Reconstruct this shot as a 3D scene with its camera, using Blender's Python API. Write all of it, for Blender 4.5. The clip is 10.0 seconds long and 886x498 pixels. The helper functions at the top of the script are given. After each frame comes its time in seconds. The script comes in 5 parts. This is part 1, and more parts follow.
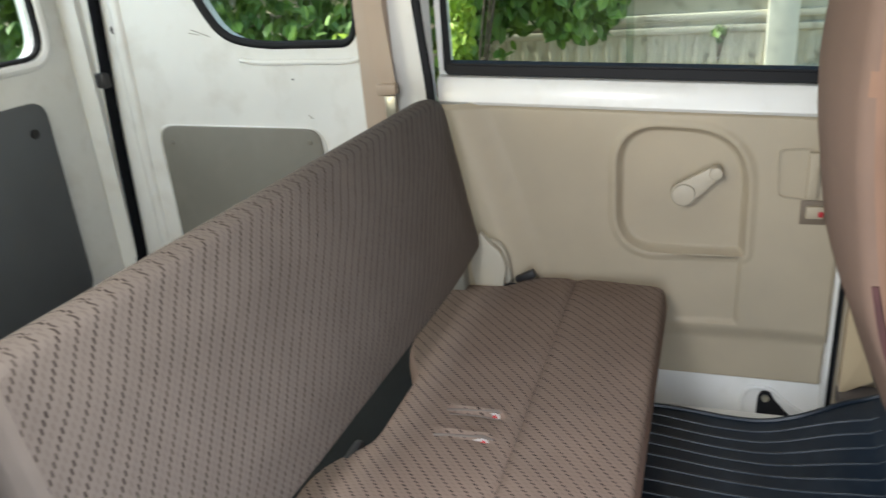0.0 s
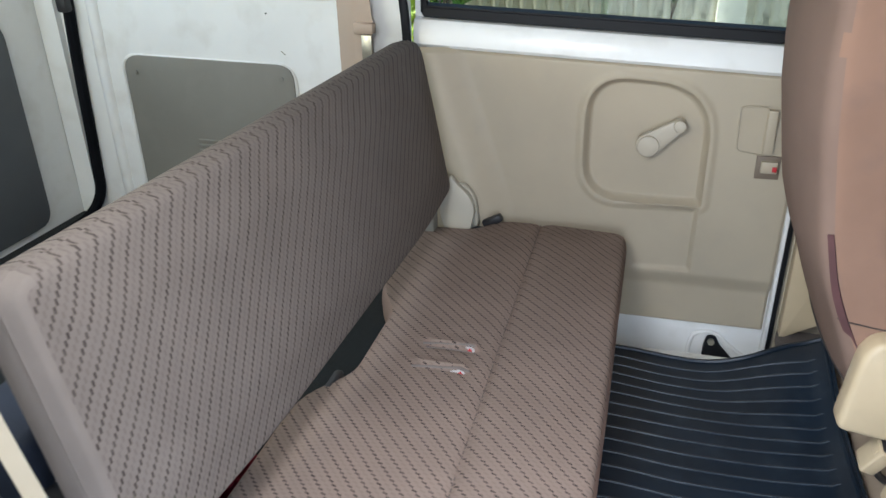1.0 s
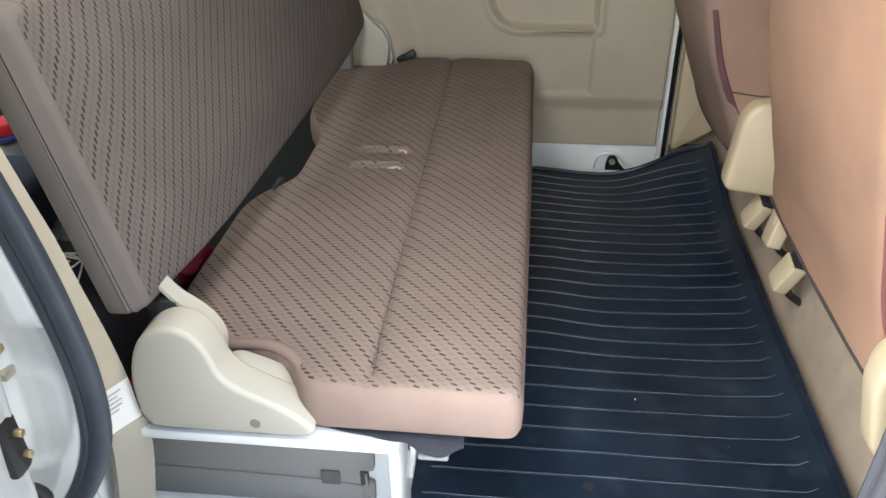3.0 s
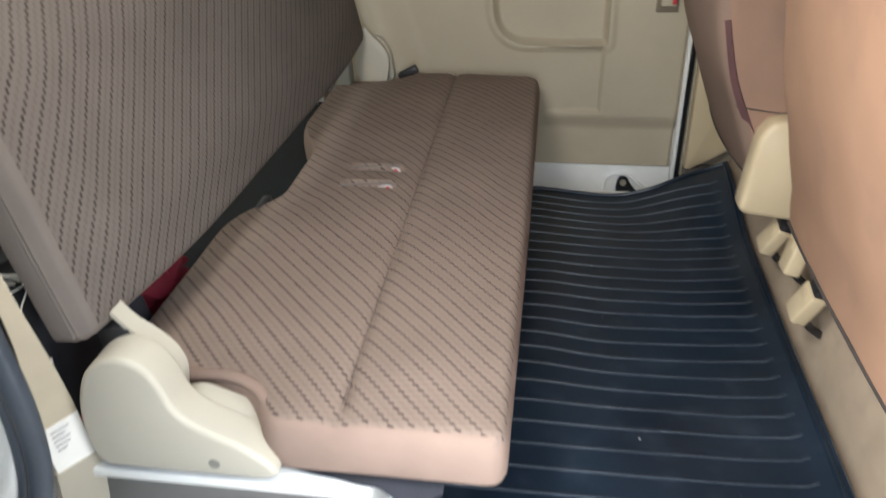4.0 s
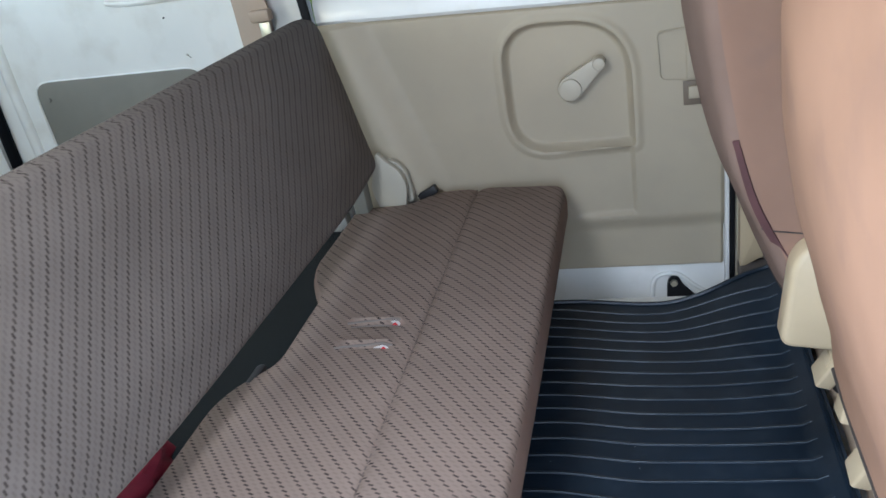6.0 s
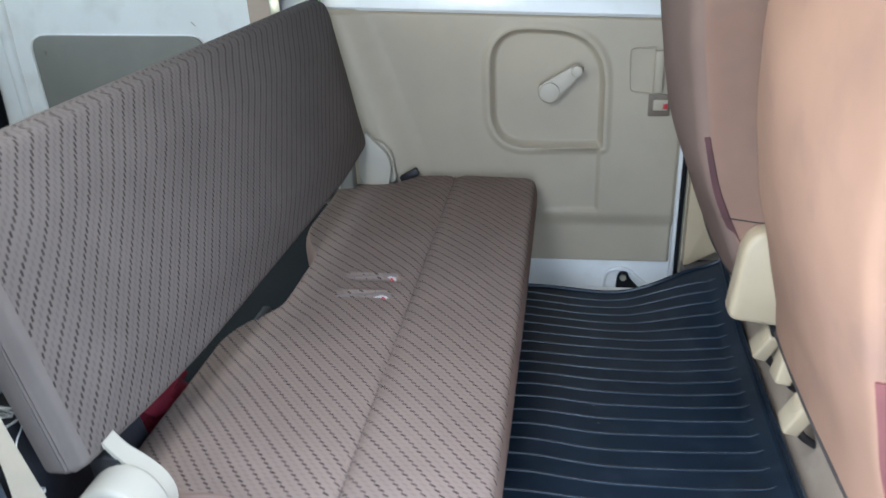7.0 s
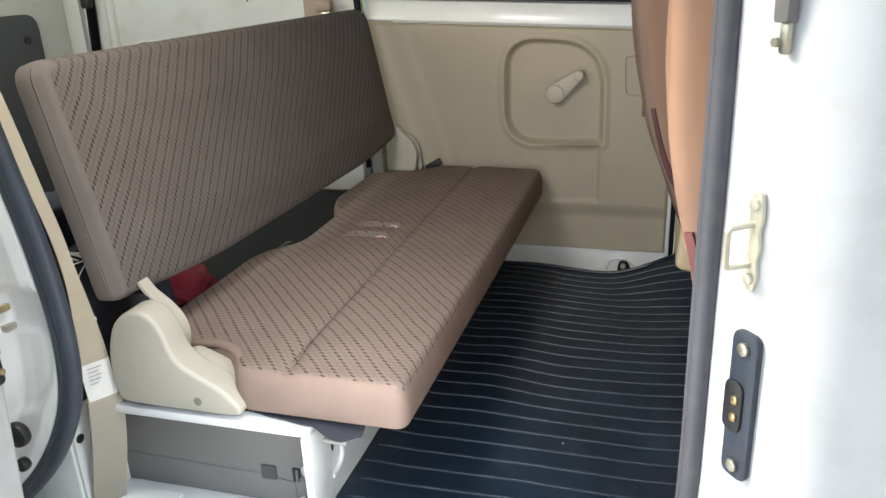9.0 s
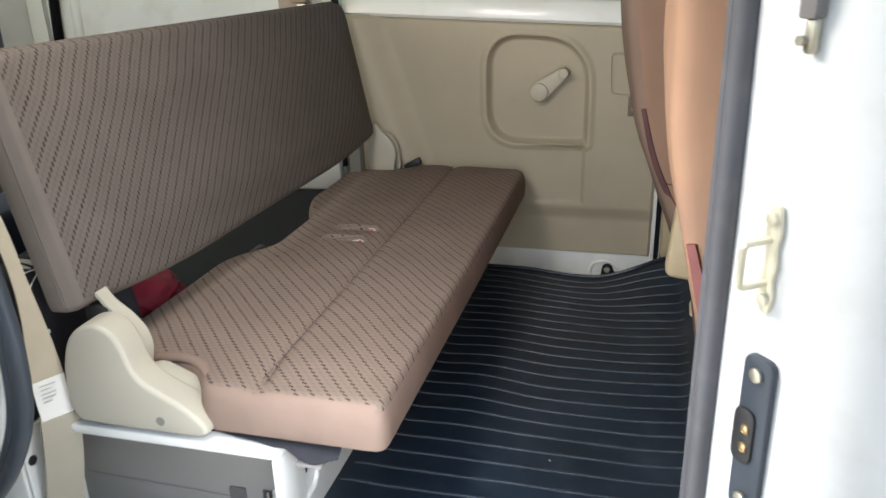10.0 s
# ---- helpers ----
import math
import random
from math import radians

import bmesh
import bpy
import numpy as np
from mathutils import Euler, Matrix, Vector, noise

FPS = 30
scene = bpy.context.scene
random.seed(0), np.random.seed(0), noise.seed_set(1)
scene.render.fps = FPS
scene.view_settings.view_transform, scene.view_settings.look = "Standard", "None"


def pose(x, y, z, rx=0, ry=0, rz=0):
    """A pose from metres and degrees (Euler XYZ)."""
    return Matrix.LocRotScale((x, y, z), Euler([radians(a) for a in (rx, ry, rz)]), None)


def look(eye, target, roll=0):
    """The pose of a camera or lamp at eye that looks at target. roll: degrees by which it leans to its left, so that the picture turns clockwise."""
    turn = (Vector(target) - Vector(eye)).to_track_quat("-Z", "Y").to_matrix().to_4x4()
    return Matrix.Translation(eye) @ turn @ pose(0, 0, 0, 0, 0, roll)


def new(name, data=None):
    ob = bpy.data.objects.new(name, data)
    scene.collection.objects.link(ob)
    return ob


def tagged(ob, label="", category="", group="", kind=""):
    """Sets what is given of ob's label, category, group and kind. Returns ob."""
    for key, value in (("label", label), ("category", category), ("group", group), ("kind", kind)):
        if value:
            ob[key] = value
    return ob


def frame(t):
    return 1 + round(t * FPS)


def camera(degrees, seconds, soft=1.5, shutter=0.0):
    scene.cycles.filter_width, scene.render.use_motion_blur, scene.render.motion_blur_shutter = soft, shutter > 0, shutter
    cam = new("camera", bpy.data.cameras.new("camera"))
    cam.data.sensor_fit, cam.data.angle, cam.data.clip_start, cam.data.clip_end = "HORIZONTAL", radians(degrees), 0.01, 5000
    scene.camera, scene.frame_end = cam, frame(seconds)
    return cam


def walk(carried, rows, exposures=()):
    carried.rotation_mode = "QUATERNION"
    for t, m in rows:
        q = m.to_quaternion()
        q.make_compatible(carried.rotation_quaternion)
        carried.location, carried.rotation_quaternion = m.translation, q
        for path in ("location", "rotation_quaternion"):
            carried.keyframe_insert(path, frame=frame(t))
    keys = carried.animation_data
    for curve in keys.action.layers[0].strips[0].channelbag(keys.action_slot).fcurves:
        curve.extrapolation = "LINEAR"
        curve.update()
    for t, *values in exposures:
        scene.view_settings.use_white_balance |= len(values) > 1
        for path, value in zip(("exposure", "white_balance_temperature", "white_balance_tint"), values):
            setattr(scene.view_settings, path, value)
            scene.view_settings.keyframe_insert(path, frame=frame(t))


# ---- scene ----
cam = camera(60.4, 10.0, shutter=0.5)
PATH = [
    (0, (0.083, -0.409, 1.043), (-0.566, 1.328, 0.294), -5.0),
    (0.3, (0.072, -0.403, 1.045), (-0.469, 1.35, 0.249), -2.7),
    (0.5, (0.057, -0.404, 1.041), (-0.454, 1.327, 0.18), -1.8),
    (1, (0.023, -0.475, 1.044), (-0.46, 1.257, 0.168), -1.2),
    (1.5, (-0.006, -0.583, 1.063), (-0.372, 1.196, 0.226), -0.3),
    (1.8, (-0.021, -0.658, 1.016), (-0.295, 1.106, 0.116), -0.2),
    (2, (-0.015, -0.687, 0.963), (-0.241, 1.007, -0.076), -0.0),
    (2.2, (-0.013, -0.711, 0.925), (-0.229, 0.95, -0.168), -0.7),
    (2.3, (-0.008, -0.713, 0.925), (-0.232, 0.951, -0.176), -1.0),
    (2.5, (0.001, -0.716, 0.925), (-0.224, 0.954, -0.153), -1.7),
    (2.7, (-0.008, -0.703, 0.924), (-0.211, 0.97, -0.154), -1.4),
    (3.8, (0.015, -0.653, 0.857), (-0.203, 1.046, -0.175), -1.1),
    (4, (0.03, -0.609, 0.867), (-0.227, 1.091, -0.155), -1.7),
    (4.5, (0.101, -0.476, 0.907), (-0.308, 1.232, -0.049), -4.8),
    (4.6, (0.143, -0.445, 0.922), (-0.3, 1.257, -0.031), -5.4),
    (5, (0.193, -0.404, 0.952), (-0.32, 1.312, 0.062), -8.3),
    (5.5, (0.202, -0.381, 0.943), (-0.325, 1.34, 0.071), -10.6),
    (5.7, (0.208, -0.382, 0.948), (-0.331, 1.329, 0.064), -11.2),
    (6.8, (0.082, -0.556, 0.956), (-0.285, 1.217, 0.106), -4.8),
    (7, (0.078, -0.599, 0.943), (-0.236, 1.181, 0.087), -2.9),
    (7.2, (0.127, -0.625, 0.945), (-0.181, 1.142, 0.06), -1.5),
    (7.5, (0.151, -0.67, 0.906), (-0.134, 1.104, 0.028), 0.0),
    (7.8, (0.244, -0.754, 0.831), (-0.204, 1.027, 0.041), -1.3),
    (8, (0.292, -0.814, 0.787), (-0.184, 0.99, 0.065), -1.7),
    (8.5, (0.337, -0.895, 0.835), (-0.207, 0.9, 0.141), -2.6),
    (9, (0.342, -0.898, 0.827), (-0.203, 0.897, 0.132), -2.6),
    (9.5, (0.35, -0.897, 0.826), (-0.175, 0.901, 0.124), -2.2),
    (10, (0.311, -0.827, 0.819), (-0.172, 0.98, 0.112), -1.7),
]
# the phone's own exposure and white balance: seconds, stops, kelvin, tint
EXPOSURES = [
    (0.0, 0.92, 6250, 10), (0.5, 0.97, 6000, 10), (1.0, 1.0, 5800, 10), (1.5, 0.90, 5900, 10), (2.0, 0.78, 5700, 10), (2.5, 0.68, 5900, 10), (4.0, 0.74, 6450, 10), (4.5, 1.0, 6350, 10),
    (5.0, 0.88, 5900, 11), (5.5, 0.78, 5600, 10), (7.0, 0.86, 5250, 8), (7.5, 0.72, 5300, 8), (8.0, 0.68, 5900, 8), (8.5, 0.52, 6400, 10), (10.0, 0.52, 6500, 10),
]
walk(cam, [(t, look(eye, target, roll)) for t, eye, target, roll in PATH], EXPOSURES)

# ---- light ----
world = bpy.data.worlds.new("sky")
scene.world = world
world.use_nodes = True
wn = world.node_tree.nodes
sky = wn.new("ShaderNodeTexSky")
sky.sky_type = "NISHITA"
sky.sun_disc = False
sky.sun_elevation, sky.sun_rotation = radians(52), radians(263)
sky.air_density, sky.dust_density = 1.3, 1.2
wn["Background"].inputs["Strength"].default_value = 0.15
world.node_tree.links.new(sky.outputs["Color"], wn["Background"].inputs["Color"])
SUN_FROM = Vector((-0.60, -0.07, 0.78))
sun_data = bpy.data.lights.new("sun", "SUN")
sun_data.energy, sun_data.angle, sun_data.color = 4.6, radians(8), (1.0, 0.95, 0.89)
sun = new("sun", sun_data)
sun.matrix_world = look(SUN_FROM * 20, (0, 0, 0))


def daylight_fill(x, y, z, aim, wide, high, watts, colour=(1.0, 0.98, 0.95)):
    """An added area lamp in a window or the doorway, standing in for daylight there."""
    data = bpy.data.lights.new("daylight_fill", "AREA")
    data.shape, data.size, data.size_y, data.energy, data.color = "RECTANGLE", wide, high, watts, colour
    new("daylight_fill", data).matrix_world = look((x, y, z), (x + aim[0], y + aim[1], z + aim[2]))


daylight_fill(1.88, 0.65, 1.0, (-1, 0, -0.25), 1.25, 0.45, 0.05)
daylight_fill(-0.93, 1.262, 1.12, (0, -1, -0.4), 0.4, 0.14, 0.5, (1.0, 0.93, 0.8))
daylight_fill(-1.53, 0.6, 1.12, (1, 0.15, -0.3), 0.9, 0.18, 1.8, (0.85, 0.94, 1.0))
# warm and blue lamps added in the unseen near quarter window
daylight_fill(-1.1, -0.06, 1.02, (0.2, 1, -0.1), 0.48, 0.26, 2.5, (1.0, 0.84, 0.52))
daylight_fill(-1.1, -0.064, 0.86, (-0.7, 0.7, -0.55), 0.3, 0.06, 0.9, (0.72, 0.88, 1.0))
# two fill lamps added in the open doorway, one high and one low
daylight_fill(-0.28, -0.15, 1.18, (0.7, 0.6, -0.9), 0.4, 0.26, 6.8, (1.0, 0.955, 0.88))
daylight_fill(0.05, -0.20, 0.42, (0.0, 1, -0.28), 0.46, 0.62, 3.1, (0.96, 0.98, 1.0))
daylight_fill(1.05, -0.05, 1.0, (0, 1, -0.3), 0.7, 0.35, 0.2)

# ---- materials ----


def material(name, colour, rough=0.5, metal=0.0, vary=0.12, scale=6.0, grain=0.0, grain_scale=300.0, stain=None, stain_amount=0.0, coat=0.0):
    """A painted, moulded or woven surface: broad mottling, fine grain relief, and stains where asked."""
    m = bpy.data.materials.new(name)
    m.use_nodes = True
    nt = m.node_tree
    n, link = nt.nodes, nt.links.new
    b = n["Principled BSDF"]
    b.inputs["Roughness"].default_value, b.inputs["Metallic"].default_value = rough, metal
    b.inputs["Coat Weight"].default_value = coat
    co = n.new("ShaderNodeTexCoord")
    broad = n.new("ShaderNodeTexNoise")
    broad.inputs["Scale"].default_value, broad.inputs["Detail"].default_value = scale, 5
    link(co.outputs["Object"], broad.inputs["Vector"])
    ramp = n.new("ShaderNodeMapRange")
    ramp.inputs["From Min"].default_value, ramp.inputs["From Max"].default_value = 0.3, 0.7
    ramp.inputs["To Min"].default_value, ramp.inputs["To Max"].default_value = 1 - vary, 1 + vary
    link(broad.outputs["Fac"], ramp.inputs["Value"])
    mul = n.new("ShaderNodeMix")
    mul.data_type, mul.blend_type = "RGBA", "MULTIPLY"
    mul.inputs["Factor"].default_value = 1
    mul.inputs["A"].default_value = (*colour, 1)
    link(ramp.outputs["Result"], mul.inputs["B"])
    out = mul.outputs["Result"]
    if stain:
        spots = n.new("ShaderNodeTexNoise")
        spots.inputs["Scale"].default_value, spots.inputs["Detail"].default_value = scale * 3.1, 8
        link(co.outputs["Object"], spots.inputs["Vector"])
        cut = n.new("ShaderNodeMapRange")
        cut.inputs["From Min"].default_value, cut.inputs["From Max"].default_value = 0.52, 0.74
        cut.inputs["To Max"].default_value = stain_amount
        link(spots.outputs["Fac"], cut.inputs["Value"])
        mix = n.new("ShaderNodeMix")
        mix.data_type = "RGBA"
        link(cut.outputs["Result"], mix.inputs["Factor"])
        link(out, mix.inputs["A"])
        mix.inputs["B"].default_value = (*stain, 1)
        out = mix.outputs["Result"]
    link(out, b.inputs["Base Color"])
    rr = n.new("ShaderNodeMapRange")
    rr.inputs["To Min"].default_value, rr.inputs["To Max"].default_value = max(rough - 0.08, 0.02), min(rough + 0.08, 1)
    link(broad.outputs["Fac"], rr.inputs["Value"])
    link(rr.outputs["Result"], b.inputs["Roughness"])
    if grain:
        fine = n.new("ShaderNodeTexNoise")
        fine.inputs["Scale"].default_value, fine.inputs["Detail"].default_value = grain_scale, 3
        link(co.outputs["Object"], fine.inputs["Vector"])
        bump = n.new("ShaderNodeBump")
        bump.inputs["Strength"].default_value, bump.inputs["Distance"].default_value = grain, 0.002
        link(fine.outputs["Fac"], bump.inputs["Height"])
        link(bump.outputs["Normal"], b.inputs["Normal"])
    return m


def woven(name, ground, dash, heading, step, apart, turn, long, wide, phase, faint):
    """Taupe upholstery with chains of short dark dashes in the object's own x and y: the chains run along heading,
    a dash every step, a chain every apart with a faint one between; each dash is turned against its chain."""
    m = material(name, ground, rough=0.9, vary=0.07, scale=9, grain=0.35, grain_scale=900)
    nt = m.node_tree
    n, link = nt.nodes, nt.links.new
    b = n["Principled BSDF"]
    b.inputs["Specular IOR Level"].default_value = 0.1
    base = b.inputs["Base Color"].links[0].from_socket

    def calc(op, a, c=None):
        k = n.new("ShaderNodeMath")
        k.operation = op
        for i, v in enumerate((a, c)):
            if v is None:
                continue
            if isinstance(v, (int, float)):
                k.inputs[i].default_value = v
            else:
                link(v, k.inputs[i])
        return k.outputs[0]

    def mixed(p, a, q, b):
        return calc("ADD", calc("MULTIPLY", p, a), calc("MULTIPLY", q, b))

    co = n.new("ShaderNodeTexCoord")
    wob = n.new("ShaderNodeTexNoise")
    wob.inputs["Scale"].default_value = 40
    link(co.outputs["Object"], wob.inputs["Vector"])
    sep = n.new("ShaderNodeSeparateXYZ")
    link(co.outputs["Object"], sep.inputs[0])
    hx, hy = math.cos(radians(heading)), math.sin(radians(heading))
    across = calc("ADD", mixed(sep.outputs["X"], -2 * hy / apart, sep.outputs["Y"], 2 * hx / apart), calc("MULTIPLY", calc("SUBTRACT", wob.outputs["Fac"], 0.5), 0.16))
    chain = calc("FLOOR", across)
    ahead = calc("ADD", mixed(sep.outputs["X"], hx / step, sep.outputs["Y"], hy / step), calc("MULTIPLY", chain, phase))
    off_b = calc("MULTIPLY", calc("SUBTRACT", calc("FRACT", across), 0.5), apart / 2)
    off_a = calc("MULTIPLY", calc("SUBTRACT", calc("FRACT", ahead), 0.5), step)
    tc, ts = math.cos(radians(turn)), math.sin(radians(turn))
    reach = calc("MAXIMUM", calc("DIVIDE", calc("ABSOLUTE", mixed(off_a, tc, off_b, ts)), long), calc("DIVIDE", calc("ABSOLUTE", mixed(off_a, -ts, off_b, tc)), wide))
    mask = n.new("ShaderNodeMapRange")
    mask.inputs["From Min"].default_value, mask.inputs["From Max"].default_value = 0.7, 1.3
    mask.inputs["To Min"].default_value, mask.inputs["To Max"].default_value = 0.95, 0.0
    link(reach, mask.inputs["Value"])
    odd = calc("MULTIPLY", calc("FRACT", calc("MULTIPLY", chain, 0.5)), 2.0)
    strength = calc("SUBTRACT", 1.0, calc("MULTIPLY", odd, 1.0 - faint))
    worn = n.new("ShaderNodeMapRange")
    worn.inputs["From Min"].default_value, worn.inputs["From Max"].default_value = 0.3, 0.7
    worn.inputs["To Min"].default_value, worn.inputs["To Max"].default_value = 0.7, 1.05
    link(wob.outputs["Fac"], worn.inputs["Value"])
    mix = n.new("ShaderNodeMix")
    mix.data_type = "RGBA"
    link(calc("MULTIPLY", calc("MULTIPLY", mask.outputs["Result"], strength), worn.outputs["Result"]), mix.inputs["Factor"])
    link(base, mix.inputs["A"])
    mix.inputs["B"].default_value = (*dash, 1)
    link(mix.outputs["Result"], b.inputs["Base Color"])
    return m


WHITE = material("white body paint", (0.78, 0.79, 0.77), 0.32, vary=0.05, scale=4, stain=(0.42, 0.38, 0.3), stain_amount=0.22, coat=0.25)
BEIGE = material("beige moulded plastic", (0.395, 0.342, 0.252), 0.55, vary=0.05, scale=5, grain=0.12, grain_scale=700, stain=(0.3, 0.27, 0.22), stain_amount=0.15)
CREAM = material("cream plastic", (0.435, 0.408, 0.335), 0.42, vary=0.04, scale=9, grain=0.05, stain=(0.42, 0.36, 0.26), stain_amount=0.18)
# cream again, with the warm bounce light by the front seats in its colour
CREAM_WARM = material("cream plastic, warm lit", (0.52, 0.42, 0.27), 0.42, vary=0.05, scale=9, grain=0.05, stain=(0.42, 0.34, 0.22), stain_amount=0.2)
SLEEVE = material("dull cream plastic", (0.37, 0.335, 0.265), 0.5, vary=0.05, scale=10, grain=0.08)
CRANK = material("pale beige plastic", (0.43, 0.39, 0.31), 0.45, vary=0.04, scale=12)
DASH = (0.034, 0.027, 0.024)
# one bench cloth: cushion toned for door light, backrest darkened for shade
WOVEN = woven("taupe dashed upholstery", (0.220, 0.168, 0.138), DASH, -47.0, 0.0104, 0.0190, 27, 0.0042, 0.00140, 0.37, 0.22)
WOVEN_SHADED = woven("taupe dashed upholstery, shaded", (0.142, 0.121, 0.107), DASH, 39.7, 0.0080, 0.0200, -36, 0.0036, 0.00150, 0.31, 0.26)
PLAIN_SHADED = material("plain taupe cloth, shaded", (0.160, 0.137, 0.122), 0.92, vary=0.08, scale=12, grain=0.4, grain_scale=1200)
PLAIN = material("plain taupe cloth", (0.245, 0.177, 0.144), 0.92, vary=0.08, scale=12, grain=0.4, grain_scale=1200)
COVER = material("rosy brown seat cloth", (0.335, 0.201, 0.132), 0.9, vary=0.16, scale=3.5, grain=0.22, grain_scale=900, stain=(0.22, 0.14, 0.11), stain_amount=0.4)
# darker copies of COVER paint the shade on the far seat's side and rear
COVER_SHADED = material("brown seat cloth, shaded", (0.245, 0.152, 0.108), 0.92, vary=0.14, scale=4, grain=0.25, grain_scale=900, stain=(0.17, 0.12, 0.10), stain_amount=0.4)
COVER_REAR_SHADED = material("brown seat cloth, deep shade", (0.20, 0.138, 0.108), 0.92, vary=0.08, scale=6, grain=0.4, grain_scale=900)
for cloth in (PLAIN, PLAIN_SHADED, COVER, COVER_SHADED, COVER_REAR_SHADED):
    cloth.node_tree.nodes["Principled BSDF"].inputs["Specular IOR Level"].default_value = 0.1
# one piping in two tones: darkened for shade, and brightened where light falls
PIPING = material("maroon piping, shaded copy", (0.080, 0.034, 0.034), 0.85, vary=0.15, scale=20)
PIPING_LIT = material("red piping, lit copy", (0.175, 0.062, 0.056), 0.85, vary=0.15, scale=20)
RUBBER = material("black ribbed rubber", (0.010, 0.018, 0.030), 0.33, vary=0.3, scale=5, grain=0.15, grain_scale=500, stain=(0.034, 0.046, 0.062), stain_amount=0.5)
RUBBER.node_tree.nodes["Principled BSDF"].inputs["Specular IOR Level"].default_value = 0.32
# worn rib crests, with their bluish glint put into the colour
RIB = material("worn rubber edge with glint", (0.14, 0.17, 0.205), 0.5, vary=0.35, scale=14)
SEAL = material("black door seal", (0.009, 0.010, 0.012), 0.55, vary=0.2, scale=10)
SEAL.node_tree.nodes["Principled BSDF"].inputs["Specular IOR Level"].default_value = 0.2
SEAL_DEEP = material("deep black rubber", (0.004, 0.005, 0.007), 0.75, vary=0.2, scale=10)
SEAL_DEEP.node_tree.nodes["Principled BSDF"].inputs["Specular IOR Level"].default_value = 0.1
SEAL_BLUE = material("blue black door seal", (0.040, 0.052, 0.070), 0.42, vary=0.2, scale=9, stain=(0.09, 0.095, 0.10), stain_amount=0.3)
SEAL_GREY = material("dusty grey door seal", (0.098, 0.098, 0.108), 0.65, vary=0.15, scale=8, stain=(0.2, 0.19, 0.18), stain_amount=0.3)
BOARD = material("grey fibreboard", (0.20, 0.195, 0.17), 0.8, vary=0.08, scale=4, grain=0.15, grain_scale=500, stain=(0.28, 0.27, 0.24), stain_amount=0.2)
CARPET = material("dark grey cargo carpet", (0.012, 0.016, 0.018), 0.95, vary=0.2, scale=6, grain=0.8, grain_scale=900)
CARPET_GREY = material("grey brown carpet", (0.13, 0.112, 0.10), 0.95, vary=0.2, scale=8, grain=0.8, grain_scale=800)
TAN = material("tan floor carpet", (0.43, 0.335, 0.24), 0.95, vary=0.15, scale=7, grain=0.8, grain_scale=800, stain=(0.30, 0.24, 0.18), stain_amount=0.4)
GREY = material("grey plastic", (0.205, 0.195, 0.185), 0.6, vary=0.06, scale=8, grain=0.1)
GREY_DEEP = material("dark grey plastic", (0.085, 0.082, 0.08), 0.7, vary=0.1, scale=20)
BLACK = material("black plastic", (0.018, 0.018, 0.02), 0.45, vary=0.2, scale=10)
DARK = material("blackish cloth", (0.02, 0.022, 0.03), 0.85, vary=0.3, scale=14, grain=0.4)
WEB = material("beige belt webbing", (0.47, 0.41, 0.305), 0.8, vary=0.06, scale=20, grain=0.4, grain_scale=1500)
STEEL = material("zinc plated steel", (0.55, 0.52, 0.42), 0.35, 0.9, vary=0.15, scale=40)
BRASS = material("brass contacts", (0.55, 0.43, 0.24), 0.35, 0.85, vary=0.1, scale=60)
PAPER = material("white paper label", (0.75, 0.74, 0.7), 0.7, vary=0.03, scale=20)
INK = material("grey print", (0.35, 0.35, 0.34), 0.8)
RED = material("red plastic", (0.42, 0.018, 0.025), 0.4, vary=0.1, scale=20)
CLOTH_RED = material("dark red cloth", (0.20, 0.012, 0.03), 0.9, vary=0.25, scale=18, grain=0.4)
CLEAR = material("clear plastic film", (0.22, 0.23, 0.24), 0.12, vary=0.1, scale=20)
CONCRETE = material("weathered concrete", (0.62, 0.56, 0.41), 0.9, vary=0.2, scale=3, grain=0.5, grain_scale=120, stain=(0.17, 0.155, 0.10), stain_amount=0.8)
POST = material("pale concrete", (0.82, 0.76, 0.60), 0.9, vary=0.12, scale=4, grain=0.4, grain_scale=120, stain=(0.25, 0.25, 0.18), stain_amount=0.4)
ASPHALT = material("sandy concrete paving", (0.31, 0.285, 0.25), 0.9, vary=0.2, scale=1.5, grain=0.6, grain_scale=90, stain=(0.22, 0.20, 0.17), stain_amount=0.4)
BARK = material("brown bark", (0.11, 0.08, 0.05), 0.9, vary=0.25, scale=12, grain=0.6)


def leaf_material(name, dark, light):
    m = material(name, dark, 0.5, vary=0.25, scale=9)
    n, link = m.node_tree.nodes, m.node_tree.links.new
    b = n["Principled BSDF"]
    geo = n.new("ShaderNodeNewGeometry")
    ramp = n.new("ShaderNodeValToRGB")
    ramp.color_ramp.elements[0].color, ramp.color_ramp.elements[1].color = (*dark, 1), (*light, 1)
    link(geo.outputs["Random Per Island"], ramp.inputs["Fac"])
    link(ramp.outputs["Color"], b.inputs["Base Color"])
    b.inputs["Transmission Weight"].default_value = 0.0
    b.inputs["Subsurface Weight"].default_value = 0.0
    return m


LEAF = leaf_material("green leaves", (0.08, 0.16, 0.025), (0.27, 0.43, 0.07))
LEAF_LIGHT = leaf_material("yellow green leaves", (0.30, 0.44, 0.03), (0.48, 0.60, 0.06))

GLASS = bpy.data.materials.new("window glass")
GLASS.use_nodes = True
g_nodes, g_link = GLASS.node_tree.nodes, GLASS.node_tree.links.new
g_nodes.remove(g_nodes["Principled BSDF"])
g_clear, g_gloss, g_mix, g_fres = (g_nodes.new("ShaderNode" + k) for k in ("BsdfTransparent", "BsdfGlossy", "MixShader", "Fresnel"))
g_clear.inputs["Color"].default_value = (0.86, 0.92, 0.88, 1)
